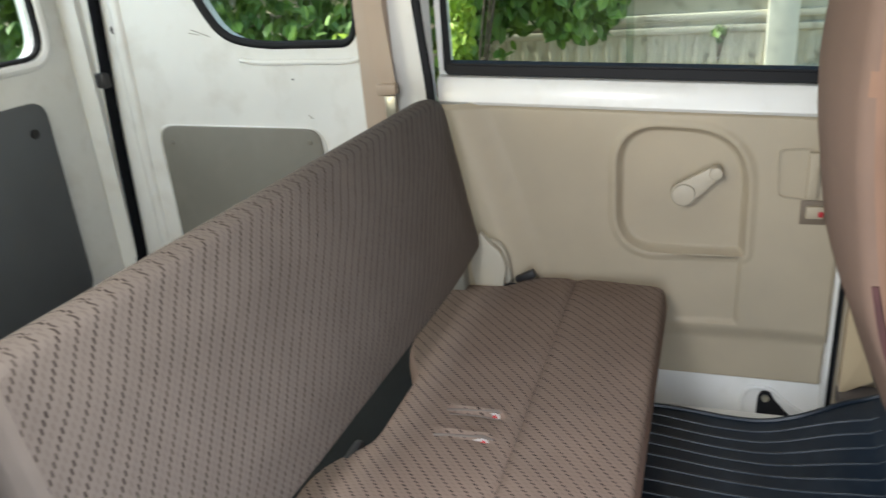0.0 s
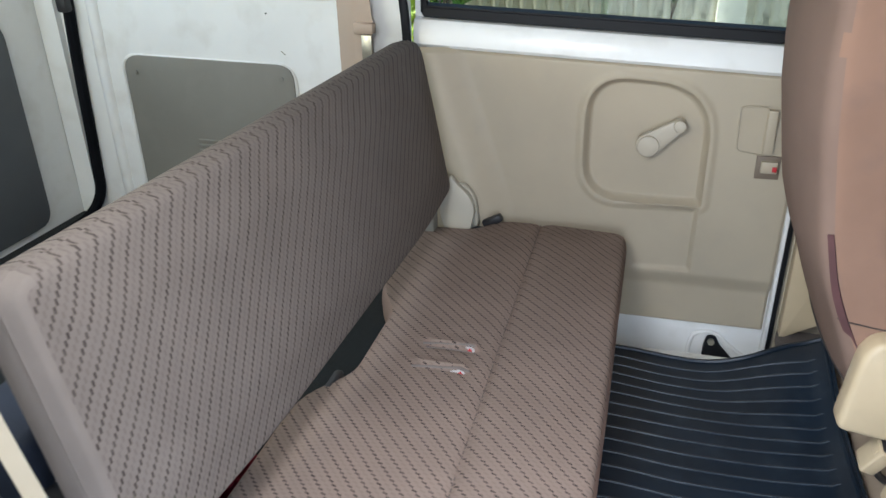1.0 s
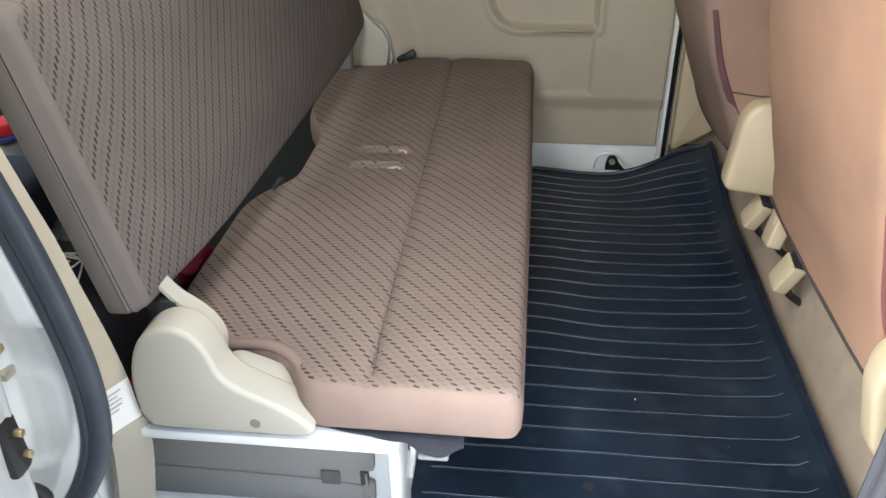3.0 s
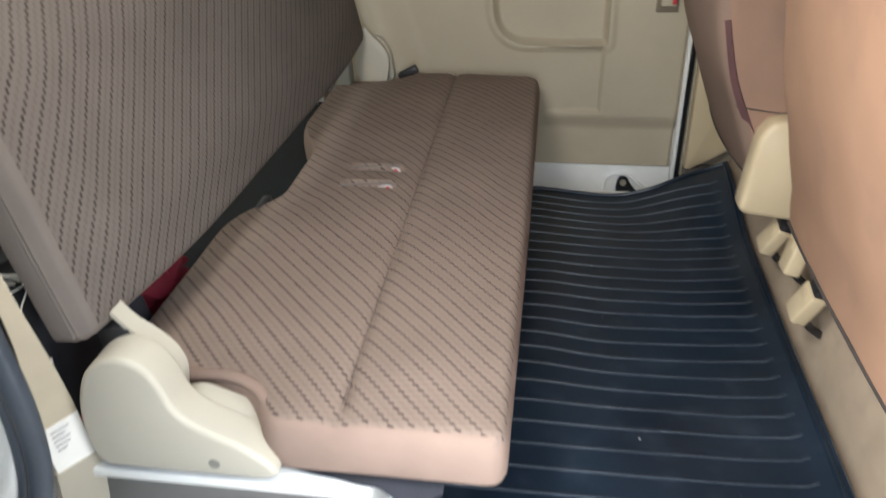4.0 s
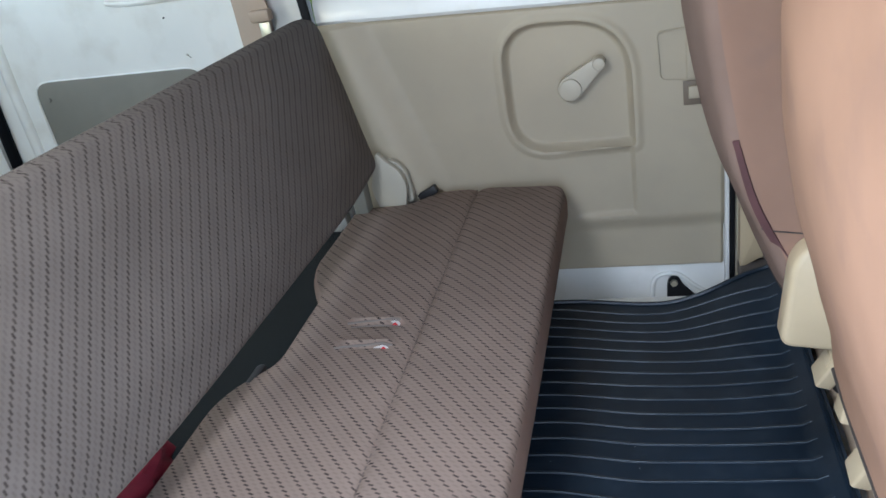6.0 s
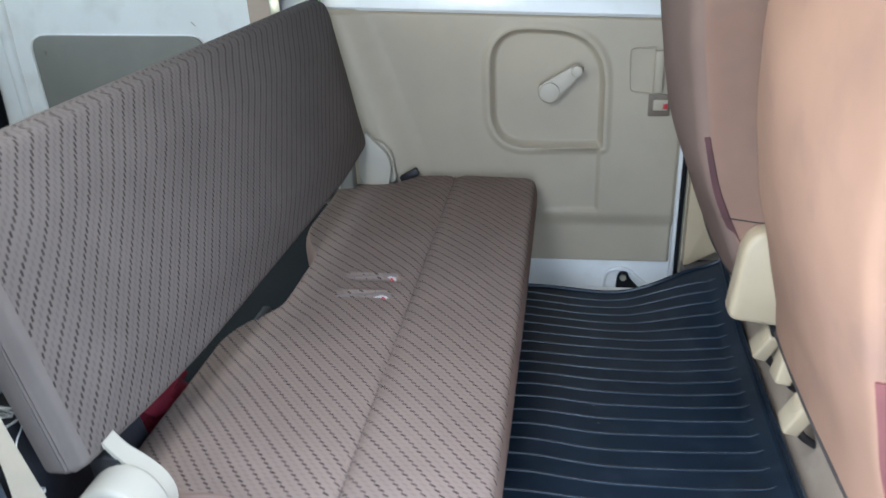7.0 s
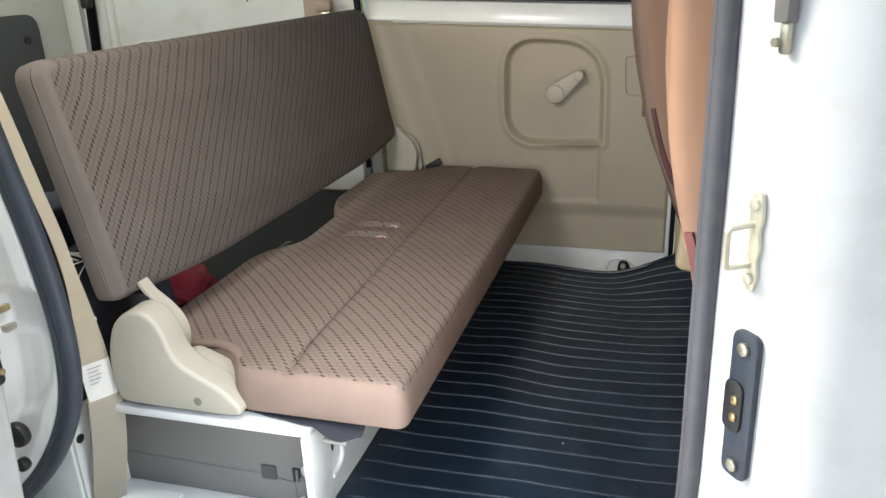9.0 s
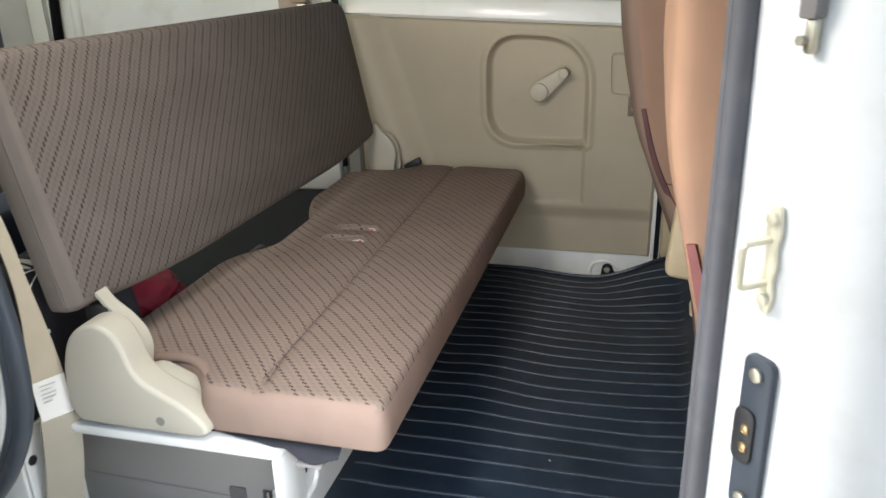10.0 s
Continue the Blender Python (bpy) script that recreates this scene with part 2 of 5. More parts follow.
g_gloss.inputs["Roughness"].default_value = 0.02
g_fres.inputs["IOR"].default_value = 1.2
g_link(g_fres.outputs[0], g_mix.inputs[0])
g_link(g_clear.outputs[0], g_mix.inputs[1])
g_link(g_gloss.outputs[0], g_mix.inputs[2])
g_link(g_mix.outputs[0], g_nodes["Material Output"].inputs["Surface"])

# ---- mesh helpers ----


def part(name, bm, mats, parent=None, label="", smooth=True):
    """One mesh object out of a bmesh, under its thing."""
    bmesh.ops.recalc_face_normals(bm, faces=bm.faces)
    me = bpy.data.meshes.new(name)
    bm.to_mesh(me)
    bm.free()
    for m in mats if isinstance(mats, (list, tuple)) else [mats]:
        me.materials.append(m)
    if smooth:
        for p in me.polygons:
            p.use_smooth = True
        me.set_sharp_from_angle(angle=radians(38))
    ob = new(name, me)
    if parent is not None:
        ob.parent = parent
    return tagged(ob, label)


def thing(name, label, category, at=(0, 0, 0), group="", kind=""):
    ob = new(name)
    ob.empty_display_size = 0.05
    ob.location = at
    return tagged(ob, label, category, group, kind)


def box(bm, x0, x1, y0, y1, z0, z1, bevel=0.0, seg=2, m=None):
    r = bmesh.ops.create_cube(bm, size=1)
    bmesh.ops.scale(bm, vec=(x1 - x0, y1 - y0, z1 - z0), verts=r["verts"])
    bmesh.ops.translate(bm, vec=((x0 + x1) / 2, (y0 + y1) / 2, (z0 + z1) / 2), verts=r["verts"])
    verts = r["verts"]
    if bevel:
        edges = list({e for v in verts for e in v.link_edges})
        out = bmesh.ops.bevel(bm, geom=edges, offset=bevel, segments=seg, profile=0.5, affect="EDGES")
        verts = list({v for f in out["faces"] for v in f.verts} | {v for v in verts if v.is_valid})
    if m is not None:
        bmesh.ops.transform(bm, matrix=m, verts=verts)
    return bm


def boxed(*a, **k):
    return box(bmesh.new(), *a, **k)


def rounded(pts, r, seg=5):
    """A closed outline with its corners rounded by r (a number, or one for each corner)."""
    out, n = [], len(pts)
    for i, p in enumerate(pts):
        a, p, c = Vector(pts[i - 1]), Vector(p), Vector(pts[(i + 1) % n])
        ri = r[i] if isinstance(r, (list, tuple)) else r
        u, w = (a - p), (c - p)
        ri = min(ri, u.length * 0.49, w.length * 0.49)
        if ri < 1e-5:
            out.append(tuple(p))
            continue
        u.normalize(), w.normalize()
        for k in range(seg + 1):
            s = k / seg
            out.append(tuple((1 - s) ** 2 * (p + u * ri) + 2 * s * (1 - s) * p + s * s * (p + w * ri)))
    return out


def resampled(pts, step):
    out = []
    for i, p in enumerate(pts):
        q = pts[(i + 1) % len(pts)]
        k = max(1, int(math.dist(p, q) / step))
        out += [(p[0] + (q[0] - p[0]) * j / k, p[1] + (q[1] - p[1]) * j / k) for j in range(k)]
    return out


def prism(pts, axis, lo, hi, bevel=0.0, seg=2, bm=None):
    """An outline in the two other axes, pushed along one axis from lo to hi, its rims rounded."""
    bm = bm or bmesh.new()

    def at(p, h):
        return {"x": (h, p[0], p[1]), "y": (p[0], h, p[1]), "z": (p[0], p[1], h)}[axis]

    a = [bm.verts.new(at(p, lo)) for p in pts]
    b = [bm.verts.new(at(p, hi)) for p in pts]
    fa, fb = bm.faces.new(a), bm.faces.new(b)
    for i in range(len(pts)):
        j = (i + 1) % len(pts)
        bm.faces.new((a[i], a[j], b[j], b[i]))
    bmesh.ops.recalc_face_normals(bm, faces=bm.faces)
    if bevel:
        bmesh.ops.bevel(bm, geom=list(fa.edges) + list(fb.edges), offset=bevel, segments=seg, profile=0.5, affect="EDGES", clamp_overlap=True)
    return bm


def tube(bm, path, r, n=10, flat=1.0, closed=False):
    """A tube along a path; flat squashes it along its second axis."""
    rings = []
    path = [Vector(p) for p in path]
    s = None
    for i, p in enumerate(path):
        if closed:
            d = path[(i + 1) % len(path)] - path[i - 1]
        else:
            d = path[min(i + 1, len(path) - 1)] - path[max(i - 1, 0)]
        d.normalize()
        if s is None:
            s = d.cross(Vector((0, 0, 1)) if abs(d.z) < 0.8 else Vector((0, 1, 0)))
        s = (s - d * s.dot(d)).normalized()
        w = s.cross(d)
        rings.append([bm.verts.new(p + s * (r * math.cos(k * math.tau / n)) + w * (r * flat * math.sin(k * math.tau / n))) for k in range(n)])
    for i in range(len(rings) - (0 if closed else 1)):
        a, b = rings[i], rings[(i + 1) % len(rings)]
        for k in range(n):
            bm.faces.new((a[k], a[(k + 1) % n], b[(k + 1) % n], b[k]))
    if not closed:
        bm.faces.new(rings[0]), bm.faces.new(rings[-1])
    return bm


def smoothed(pts, k=6):
    """Points along a smooth curve through the given ones."""
    p = [Vector(q) for q in pts]
    p = [2 * p[0] - p[1]] + p + [2 * p[-1] - p[-2]]
    out = []
    for i in range(1, len(p) - 2):
        for j in range(k):
            t = j / k
            a, b, c, d = p[i - 1 : i + 3]
            out.append(0.5 * ((2 * b) + (c - a) * t + (2 * a - 5 * b + 4 * c - d) * t * t + (3 * b - a - 3 * c + d) * t**3))
    out.append(p[-2])
    return out


def ribbon(bm, path, side, half, thick):
    """A flat band along a path, half wide to either side of it."""
    path, side = [Vector(p) for p in path], Vector(side).normalized()
    rows = []
    for i, p in enumerate(path):
        d = (path[min(i + 1, len(path) - 1)] - path[max(i - 1, 0)]).normalized()
        nrm = d.cross(side).normalized()
        s = nrm.cross(d)
        h = half(i / (len(path) - 1)) if callable(half) else half
        rows.append([bm.verts.new(p + s * a + nrm * b) for a, b in ((-h, -thick), (h, -thick), (h, thick), (-h, thick))])
    for a, b in zip(rows, rows[1:]):
        for k in range(4):
            bm.faces.new((a[k], a[(k + 1) % 4], b[(k + 1) % 4], b[k]))
    bm.faces.new(rows[0]), bm.faces.new(rows[-1])
    return bm


def gap(points, outline):
    """How far each point lies from an outline, and whether it lies inside."""
    p, a = np.array(points, float).reshape(-1, 2), np.array(outline, float)
    b = np.roll(a, -1, 0)
    ab = b - a
    t = np.clip(((p[:, None] - a) * ab).sum(-1) / np.maximum((ab**2).sum(-1), 1e-12), 0, 1)
    d = np.linalg.norm(p[:, None] - (a + t[..., None] * ab), axis=-1).min(1)
    cross = ((a[:, 1] > p[:, None, 1]) != (b[:, 1] > p[:, None, 1])) & (p[:, None, 0] < ab[:, 0] * (p[:, None, 1] - a[:, 1]) / np.where(abs(ab[:, 1]) < 1e-12, 1e-12, ab[:, 1]) + a[:, 0])
    return d, cross.sum(1) % 2 == 1


def pillow(outline, spacing, height, side, insets=(0.003, 0.007, 0.013, 0.022), extra=(), wrap=None):
    """A padded body: its top follows height(distance from the rim, x, y); the rim goes down by side, rows of (outwards, z)."""
    from mathutils.geometry import delaunay_2d_cdt
    ring = resampled(outline, spacing)
    n = len(ring)
    area = sum(ring[i - 1][0] * ring[i][1] - ring[i][0] * ring[i - 1][1] for i in range(n))
    if area < 0:
        ring.reverse()
    out = []
    for i in range(n):
        d = Vector(ring[(i + 1) % n]) - Vector(ring[i - 1])
        out.append(Vector((d.y, -d.x)).normalized())
    more = []
    for k in insets:
        more += [tuple(Vector(p) - o * k) for p, o in zip(ring, out)]
    xs, ys = zip(*ring)
    lim = insets[-1] + spacing * 0.4
    grid = [(x, y) for x in np.arange(min(xs), max(xs), spacing) for y in np.arange(min(ys), max(ys), spacing)]
    grid += list(extra)
    d1, in1 = gap(more, ring)
    want = np.repeat(insets, n)
    pts = [p for p, d, i, w in zip(more, d1, in1, want) if i and d > 0.9 * w]
    d2, in2 = gap(grid, ring)
    pts += [p for p, d, i in zip(grid, d2, in2) if i and d > lim]
    allp = [Vector(p) for p in ring] + [Vector(p) for p in pts]
    verts, _, faces, orig, _, _ = delaunay_2d_cdt(allp, [(i, (i + 1) % n) for i in range(n)], [], 1, 1e-6)
    d3, _ = gap(verts, ring)
    bm = bmesh.new()
    vs = [bm.verts.new((v[0], v[1], height(0.0 if any(o < n for o in orig[i]) else d3[i], v[0], v[1]))) for i, v in enumerate(verts)]
    rim = {o: vs[i] for i, os in enumerate(orig) for o in os if o < n}
    for f in faces:
        bm.faces.new([vs[i] for i in f])
    last = [rim[i] for i in range(n)]
    for push, z in side:
        row = [bm.verts.new((ring[i][0] + out[i].x * push, ring[i][1] + out[i].y * push, z)) for i in range(n)]
        for i in range(n):
            bm.faces.new((last[i], last[(i + 1) % n], row[(i + 1) % n], row[i])).material_index = 0 if wrap and wrap(out[i]) else 1
        last = row
    bm.faces.new(last).material_index = 1
    return bm


def ease(a, b, x):
    t = min(max((x - a) / (b - a), 0.0), 1.0)
    return t * t * (3 - 2 * t)


def sheet(xs, ys, place, faces=None):
    """A grid over two runs of values, each node put where place(a, b) says."""
    bm = bmesh.new()
    vs = [[bm.verts.new(place(a, b)) for b in ys] for a in xs]
    for i in range(len(xs) - 1):
        for j in range(len(ys) - 1):
            bm.faces.new((vs[i][j], vs[i + 1][j], vs[i + 1][j + 1], vs[i][j + 1]))
    return bm


def disc(bm, x, y, z, r, depth, axis="y", n=20, bevel=0.0):
    pts = [(r * math.cos(k * math.tau / n), r * math.sin(k * math.tau / n)) for k in range(n)]
    off = {"x": (y, z), "y": (x, z), "z": (x, y)}[axis]
    base = {"x": x, "y": y, "z": z}[axis]
    one = prism([(a + off[0], b + off[1]) for a, b in pts], axis, base - depth / 2, base + depth / 2, bevel)
    me = bpy.data.meshes.new("tmp")
    one.to_mesh(me)
    one.free()
    bm.from_mesh(me)
    bpy.data.meshes.remove(me)
    return bm


def holed(bm, outer, holes, axis, lo, hi):
    """A wall with openings that go through it."""
    from mathutils.geometry import delaunay_2d_cdt
    loops = [outer] + holes
    pts, edges = [], []
    for lp in loops:
        k = len(pts)
        pts += [Vector(p) for p in lp]
        edges += [(k + i, k + (i + 1) % len(lp)) for i in range(len(lp))]
    verts, _, faces, orig, _, _ = delaunay_2d_cdt(pts, edges, [], 1, 1e-6)

    def at(p, h):
        return {"x": (h, p[0], p[1]), "y": (p[0], h, p[1]), "z": (p[0], p[1], h)}[axis]

    a = [bm.verts.new(at(v, lo)) for v in verts]
    b = [bm.verts.new(at(v, hi)) for v in verts]
    for f in faces:
        c = (sum(verts[i][0] for i in f) / len(f), sum(verts[i][1] for i in f) / len(f))
        if any(gap([c], h)[1][0] for h in holes):
            continue
        bm.faces.new([a[i] for i in f]), bm.faces.new([b[i] for i in reversed(f)])
    where = {o: i for i, os in enumerate(orig) for o in os}
    for e in edges:
        i, j = where[e[0]], where[e[1]]
        if i != j:
            bm.faces.new((a[i], a[j], b[j], b[i]))
    return bm


def rect(a0, a1, b0, b1, r=0.0, seg=5):
    return rounded([(a0, b0), (a1, b0), (a1, b1), (a0, b1)], r, seg)


# ---- the place: ground, van shell ----
GROUND_Z, ROOF_Z = -0.62, 1.32
# unseen ground; its tone is set for the light it bounces in
bm = bmesh.new()
for a, b in ((-400, 400),):
    vs = [bm.verts.new((x, y, GROUND_Z)) for x, y in ((a, a), (b, a), (b, b), (a, b))]
    bm.faces.new(vs)
tagged(part("ground", bm, ASPHALT), "sandy weathered concrete paving round the parked van", "ground", kind="structure")

# the floor under the mat, the sill step and the raised cargo floor
bm = boxed(-0.56, 1.5, -0.02, 1.2, -0.16, -0.021)
tagged(part("floor", bm, WHITE), "white painted metal van floor under the rubber mat", "floor", kind="structure")
bm = boxed(-0.70, 0.42, -0.17, -0.024, -0.2, -0.016, bevel=0.008)
box(bm, -0.66, -0.43, -0.02, 0.022, -0.021, -0.014, bevel=0.003)
box(bm, -0.66, -0.16, -0.075, -0.050, -0.020, -0.004, bevel=0.006)
box(bm, -0.66, -0.16, -0.14, -0.09, -0.020, -0.006, bevel=0.006)
tagged(part("door_sill", bm, WHITE), "white painted sill step of the open side door", "sill", kind="structure")
bm = boxed(-1.6, -0.564, -0.06, 1.3, -0.16, 0.178)
box(bm, -0.564, -0.43, 0.07, 1.262, 0.186, 0.190)
tagged(part("cargo_floor", bm, CARPET), "dark grey carpeted cargo floor behind the bench", "floor", kind="structure")

# roof and the parts of the shell that nobody sees
# edge pushed out past the doorway to block sun; lining greyed to cut bounce
bm = boxed(-1.75, 2.0, -0.26, 1.5, ROOF_Z, ROOF_Z + 0.05)
bm_roof = boxed(-1.76, 2.01, -0.27, 1.51, ROOF_Z + 0.052, ROOF_Z + 0.10, bevel=0.02)
tagged(part("roof", bm_roof, WHITE), "white painted van roof", "roof", kind="structure")
tagged(part("ceiling", bm, GREY), "grey van roof lining", "ceiling", kind="structure")
bm = bmesh.new()
holed(bm, rect(-0.2, 1.5, -0.2, ROOF_Z - 0.004), [rect(-0.05, 1.35, 0.62, 1.24, 0.08)], "x", 1.95, 2.0)
tagged(part("wall_front", bm, WHITE), "plain front end of the van with the windscreen opening", "wall", kind="structure")

# ---- far side of the van ----
# quarter body: white metal with a window and a recess for the trim board
WALL_Y = 1.27
q_win = rounded([(-1.16, 0.99), (-1.085, 0.86), (-0.97, 0.838), (-0.735, 0.834), (-0.712, 0.88), (-0.70, 1.22), (-1.16, 1.22)], [0.06, 0.06, 0.05, 0.03, 0.03, 0.05, 0.05])
bm = bmesh.new()
holed(bm, rect(-1.5, -0.545, 0.1, ROOF_Z - 0.004), [q_win], "y", WALL_Y, WALL_Y + 0.05)
quarter = part("wall_far", bm, WHITE)
tagged(quarter, "white painted rear quarter wall with worn scuffed paint", "wall", kind="structure")
# raised lip under the quarter window and round the board
bm = bmesh.new()
tube(bm, smoothed([(-1.04, WALL_Y - 0.001, 0.806), (-0.98, WALL_Y - 0.004, 0.799), (-0.85, WALL_Y - 0.004, 0.797), (-0.73, WALL_Y - 0.004, 0.796), (-0.69, WALL_Y - 0.001, 0.815)]), 0.007, 8)
part("pressed_lip", bm, WHITE, quarter)
bm = bmesh.new()
tube(bm, [(x, WALL_Y - 0.001, z) for x, z in rounded([(-1.338, 0.16), (-0.838, 0.16), (-0.838, 0.628), (-1.338, 0.640)], 0.05)], 0.006, 8, closed=True)
part("pressed_lip", bm, WHITE, quarter)
bm = bmesh.new()
ring = resampled(q_win, 0.02)
tube(bm, [(x, WALL_Y + 0.006, z) for x, z in ring], 0.011, 8, closed=True)
tagged(part("window_seal", bm, SEAL, quarter), "black rubber window seal")
bm = prism(q_win, "y", WALL_Y + 0.022, WALL_Y + 0.027)
pane = part("pane", bm, GLASS, quarter)
pane.visible_shadow = False
# vertical pressed channel; black discs paint the dark of small holes in the quarter metal
bm = bmesh.new()
tube(bm, [(-1.40, WALL_Y + 0.004, 0.2), (-1.40, WALL_Y + 0.002, 0.6), (-1.385, WALL_Y + 0.002, 1.2)], 0.018, 10, flat=0.8)
part("pressed_rib", bm, WHITE, quarter)
for x, z, r in ((-1.41, 0.895, 0.010), (-1.395, 0.66, 0.004), (-0.90, 0.755, 0.0022)):
    bm = disc(bmesh.new(), x, WALL_Y - 0.001, z, r, 0.004)
    part("plug", bm, BLACK, quarter)
for x, z, dx, dz in ((-1.17, 0.885, 0.05, -0.018), (-1.18, 0.878, 0.03, -0.006), (-0.87, 0.665, 0.010, -0.010)):
    bm = bmesh.new()
    tube(bm, [(x, WALL_Y - 0.0005, z), (x + dx, WALL_Y - 0.0005, z + dz)], 0.0018, 5, flat=0.4)
    part("scratch", bm, BARK, quarter)

part("wall_foot", boxed(-1.30, -0.548, WALL_Y - 0.038, WALL_Y - 0.001, 0.180, 0.30, bevel=0.010), WHITE, quarter)

# grey trim board with louvres
board = thing("trim_board", "grey fibreboard trim panel with louvres on the quarter wall", "panel", (-1.082, WALL_Y - 0.006, 0.408))
bm = prism(rounded([(-0.243, -0.235), (0.243, -0.235), (0.243, 0.223), (-0.243, 0.235)], 0.045), "y", -0.006, 0.004, 0.002)
part("board", bm, BOARD, board)
for i in range(6):
    bm = boxed(-0.055, 0.06, -0.010, -0.004, 0.010 - 0.014 * i, 0.017 - 0.014 * i, bevel=0.002)
    part("louvre", bm, BOARD, board)
for x in (-0.21, 0.21):
    part("clip", disc(bmesh.new(), x, -0.008, 0.19, 0.006, 0.004, bevel=0.001), BOARD, board)

# pillar trim and belt beside the far window
TAN_TRIM = material("tan pillar plastic", (0.40, 0.315, 0.245), 0.55, vary=0.05, scale=6, grain=0.1, grain_scale=700)
trim = thing("pillar_trim", "beige moulded pillar trim with hanging seat belt", "trim", (-0.665, WALL_Y, 0.0), kind="structure")
part("cover", prism(rect(-0.038, 0.04, 0.1, ROOF_Z - 0.01, 0.008), "y", -0.03, -0.002, 0.006), TAN_TRIM, trim)
bm = bmesh.new()
ribbon(bm, smoothed([(0.012, -0.036, 1.2), (0.014, -0.04, 1.0), (0.03, -0.045, 0.8), (0.036, -0.045, 0.735)]), (1, 0, 0), 0.022, 0.001)
part("belt", bm, TAN_TRIM, trim, "tan seat belt webbing")
bm = boxed(0.012, 0.062, -0.062, -0.035, 0.722, 0.748, bevel=0.006)
part("guide", bm, TAN_TRIM, trim)
bm = boxed(0.028, 0.054, -0.052, -0.046, 0.655, 0.72, bevel=0.003)
part("tongue", bm, STEEL, trim, "bright metal belt tongue")
bm = bmesh.new()
tube(bm, smoothed([(-0.548, WALL_Y - 0.006, 0.25), (-0.542, WALL_Y - 0.006, 0.55), (-0.54, WALL_Y - 0.006, 0.716), (-0.557, WALL_Y - 0.006, 0.93), (-0.565, WALL_Y - 0.006, 1.2)]), 0.011, 8)
tagged(part("door_seal", bm, SEAL), "black rubber seal along the far sliding door", "seal", kind="structure")

# far sliding door: shell, window, moulded trim
door = thing("door_1", "closed white sliding door with a beige moulded trim panel", "door", (0, 0, 0), kind="structure")
SILL = lambda x: 0.752 - 0.047 * (x + 0.5)  # the belt line falls towards the front
d_win = rounded([(-0.51, SILL(-0.51)), (0.335, SILL(0.335)), (0.335, 1.22), (-0.51, 1.24)], [0.02, 0.02, 0.05, 0.05])
bm = bmesh.new()
holed(bm, [(-0.535, -0.14), (0.372, -0.14), (0.372, ROOF_Z - 0.004), (-0.535, ROOF_Z - 0.004)], [d_win], "y", 1.325, 1.36)
part("shell", bm, WHITE, door)
# the white ledge under the window
bm = bmesh.new()
prof = [(1.292, -0.062), (1.296, -0.02), (1.306, -0.008), (1.325, -0.004), (1.325, -0.07), (1.30, -0.07)]
a = [bm.verts.new((-0.532, y, SILL(-0.53) + z)) for y, z in prof]
b = [bm.verts.new((0.370, y, SILL(0.37) + z)) for y, z in prof]
bm.faces.new(a), bm.faces.new(b)
for i in range(len(prof)):
    j = (i + 1) % len(prof)
    bm.faces.new((a[i], a[j], b[j], b[i]))
part("window_ledge", bm, WHITE, door)
bm = bmesh.new()
a = [bm.verts.new((-0.512, y, SILL(-0.51) + z)) for y, z in ((1.300, -0.002), (1.302, 0.024), (1.33, 0.03), (1.33, -0.002))]
b = [bm.verts.new((0.34, y, SILL(0.34) + z)) for y, z in ((1.300, -0.002), (1.302, 0.024), (1.33, 0.03), (1.33, -0.002))]
bm.faces.new(a), bm.faces.new(b)
for i in range(4):
    bm.faces.new((a[i], a[(i + 1) % 4], b[(i + 1) % 4], b[i]))
bmesh.ops.bevel(bm, geom=list(bm.edges), offset=0.004, segments=2, affect="EDGES")
part("window_seal", bm, SEAL, door, "black rubber window seal")
bm = bmesh.new()
tube(bm, [(-0.508, 1.312, 0.76), (-0.508, 1.312, 1.24), (0.335, 1.312, 1.22), (0.335, 1.312, 0.72)], 0.010, 8)
part("window_seal", bm, SEAL, door)
pane = part("pane", prism(d_win, "y", 1.336, 1.341), GLASS, door)
pane.visible_shadow = False
bm = boxed(-0.10, -0.085, 1.33, 1.345, 0.75, 1.22)
part("pane_divider", bm, GLASS, door)

REC = rounded([(0.166, 0.328), (0.166, 0.612), (-0.114, 0.63), (-0.114, 0.328)], [0.006, 0.13, 0.10, 0.10], 10)
REC2 = [(0.166, 0.328), (0.165, 0.148), (0.02, 0.148), (-0.10, 0.328)]
px, pz = np.linspace(-0.53, 0.362, 250), np.linspace(0.0, 1.0, 190)


def panel_y():
    pts = [(x, z * (SILL(x) - 0.066)) for x in px for z in pz]
    d, inside = gap(pts, REC)
    d2, in2 = gap(pts, REC2)
    out = {}
    for k, (x, z) in enumerate(pts):
        y = 1.300
        s = d[k] if inside[k] else -d[k]
        y += 0.022 * ease(-0.005, 0.013, s)
        if s < 0:
            y -= 0.005 * ease(-0.024, -0.008, s)
        s2 = d2[k] if in2[k] else -d2[k]
        y += 0.011 * ease(0.0, 0.012, s2) * ease(-0.06, 0.12, x) * (1 if s < 0 else 0)
        y += 0.016 * ease(0.15, 0.10, z)
        lean = x - (-0.362 - 0.325 * (z - 0.242))
        y -= 0.035 * ease(0.10, 0.0, lean)
        edge = min(x + 0.53, 0.362 - x, SILL(x) - 0.066 - z, z + 0.01)
        y += 0.012 * (1 - ease(0.0, 0.012, edge))
        out[k] = y
    return out


ys_ = panel_y()
count = iter(range(10**7))
bm = sheet(px, pz, lambda x, z: (x, ys_[next(count)], z * (SILL(x) - 0.066)))
part("trim_panel", bm, BEIGE, door, "beige moulded plastic trim with a recess")
# back of the trim, so that it has body
part("trim_back", boxed(-0.52, 0.355, 1.3226, 1.3246, 0.005, 0.60), BEIGE, door)

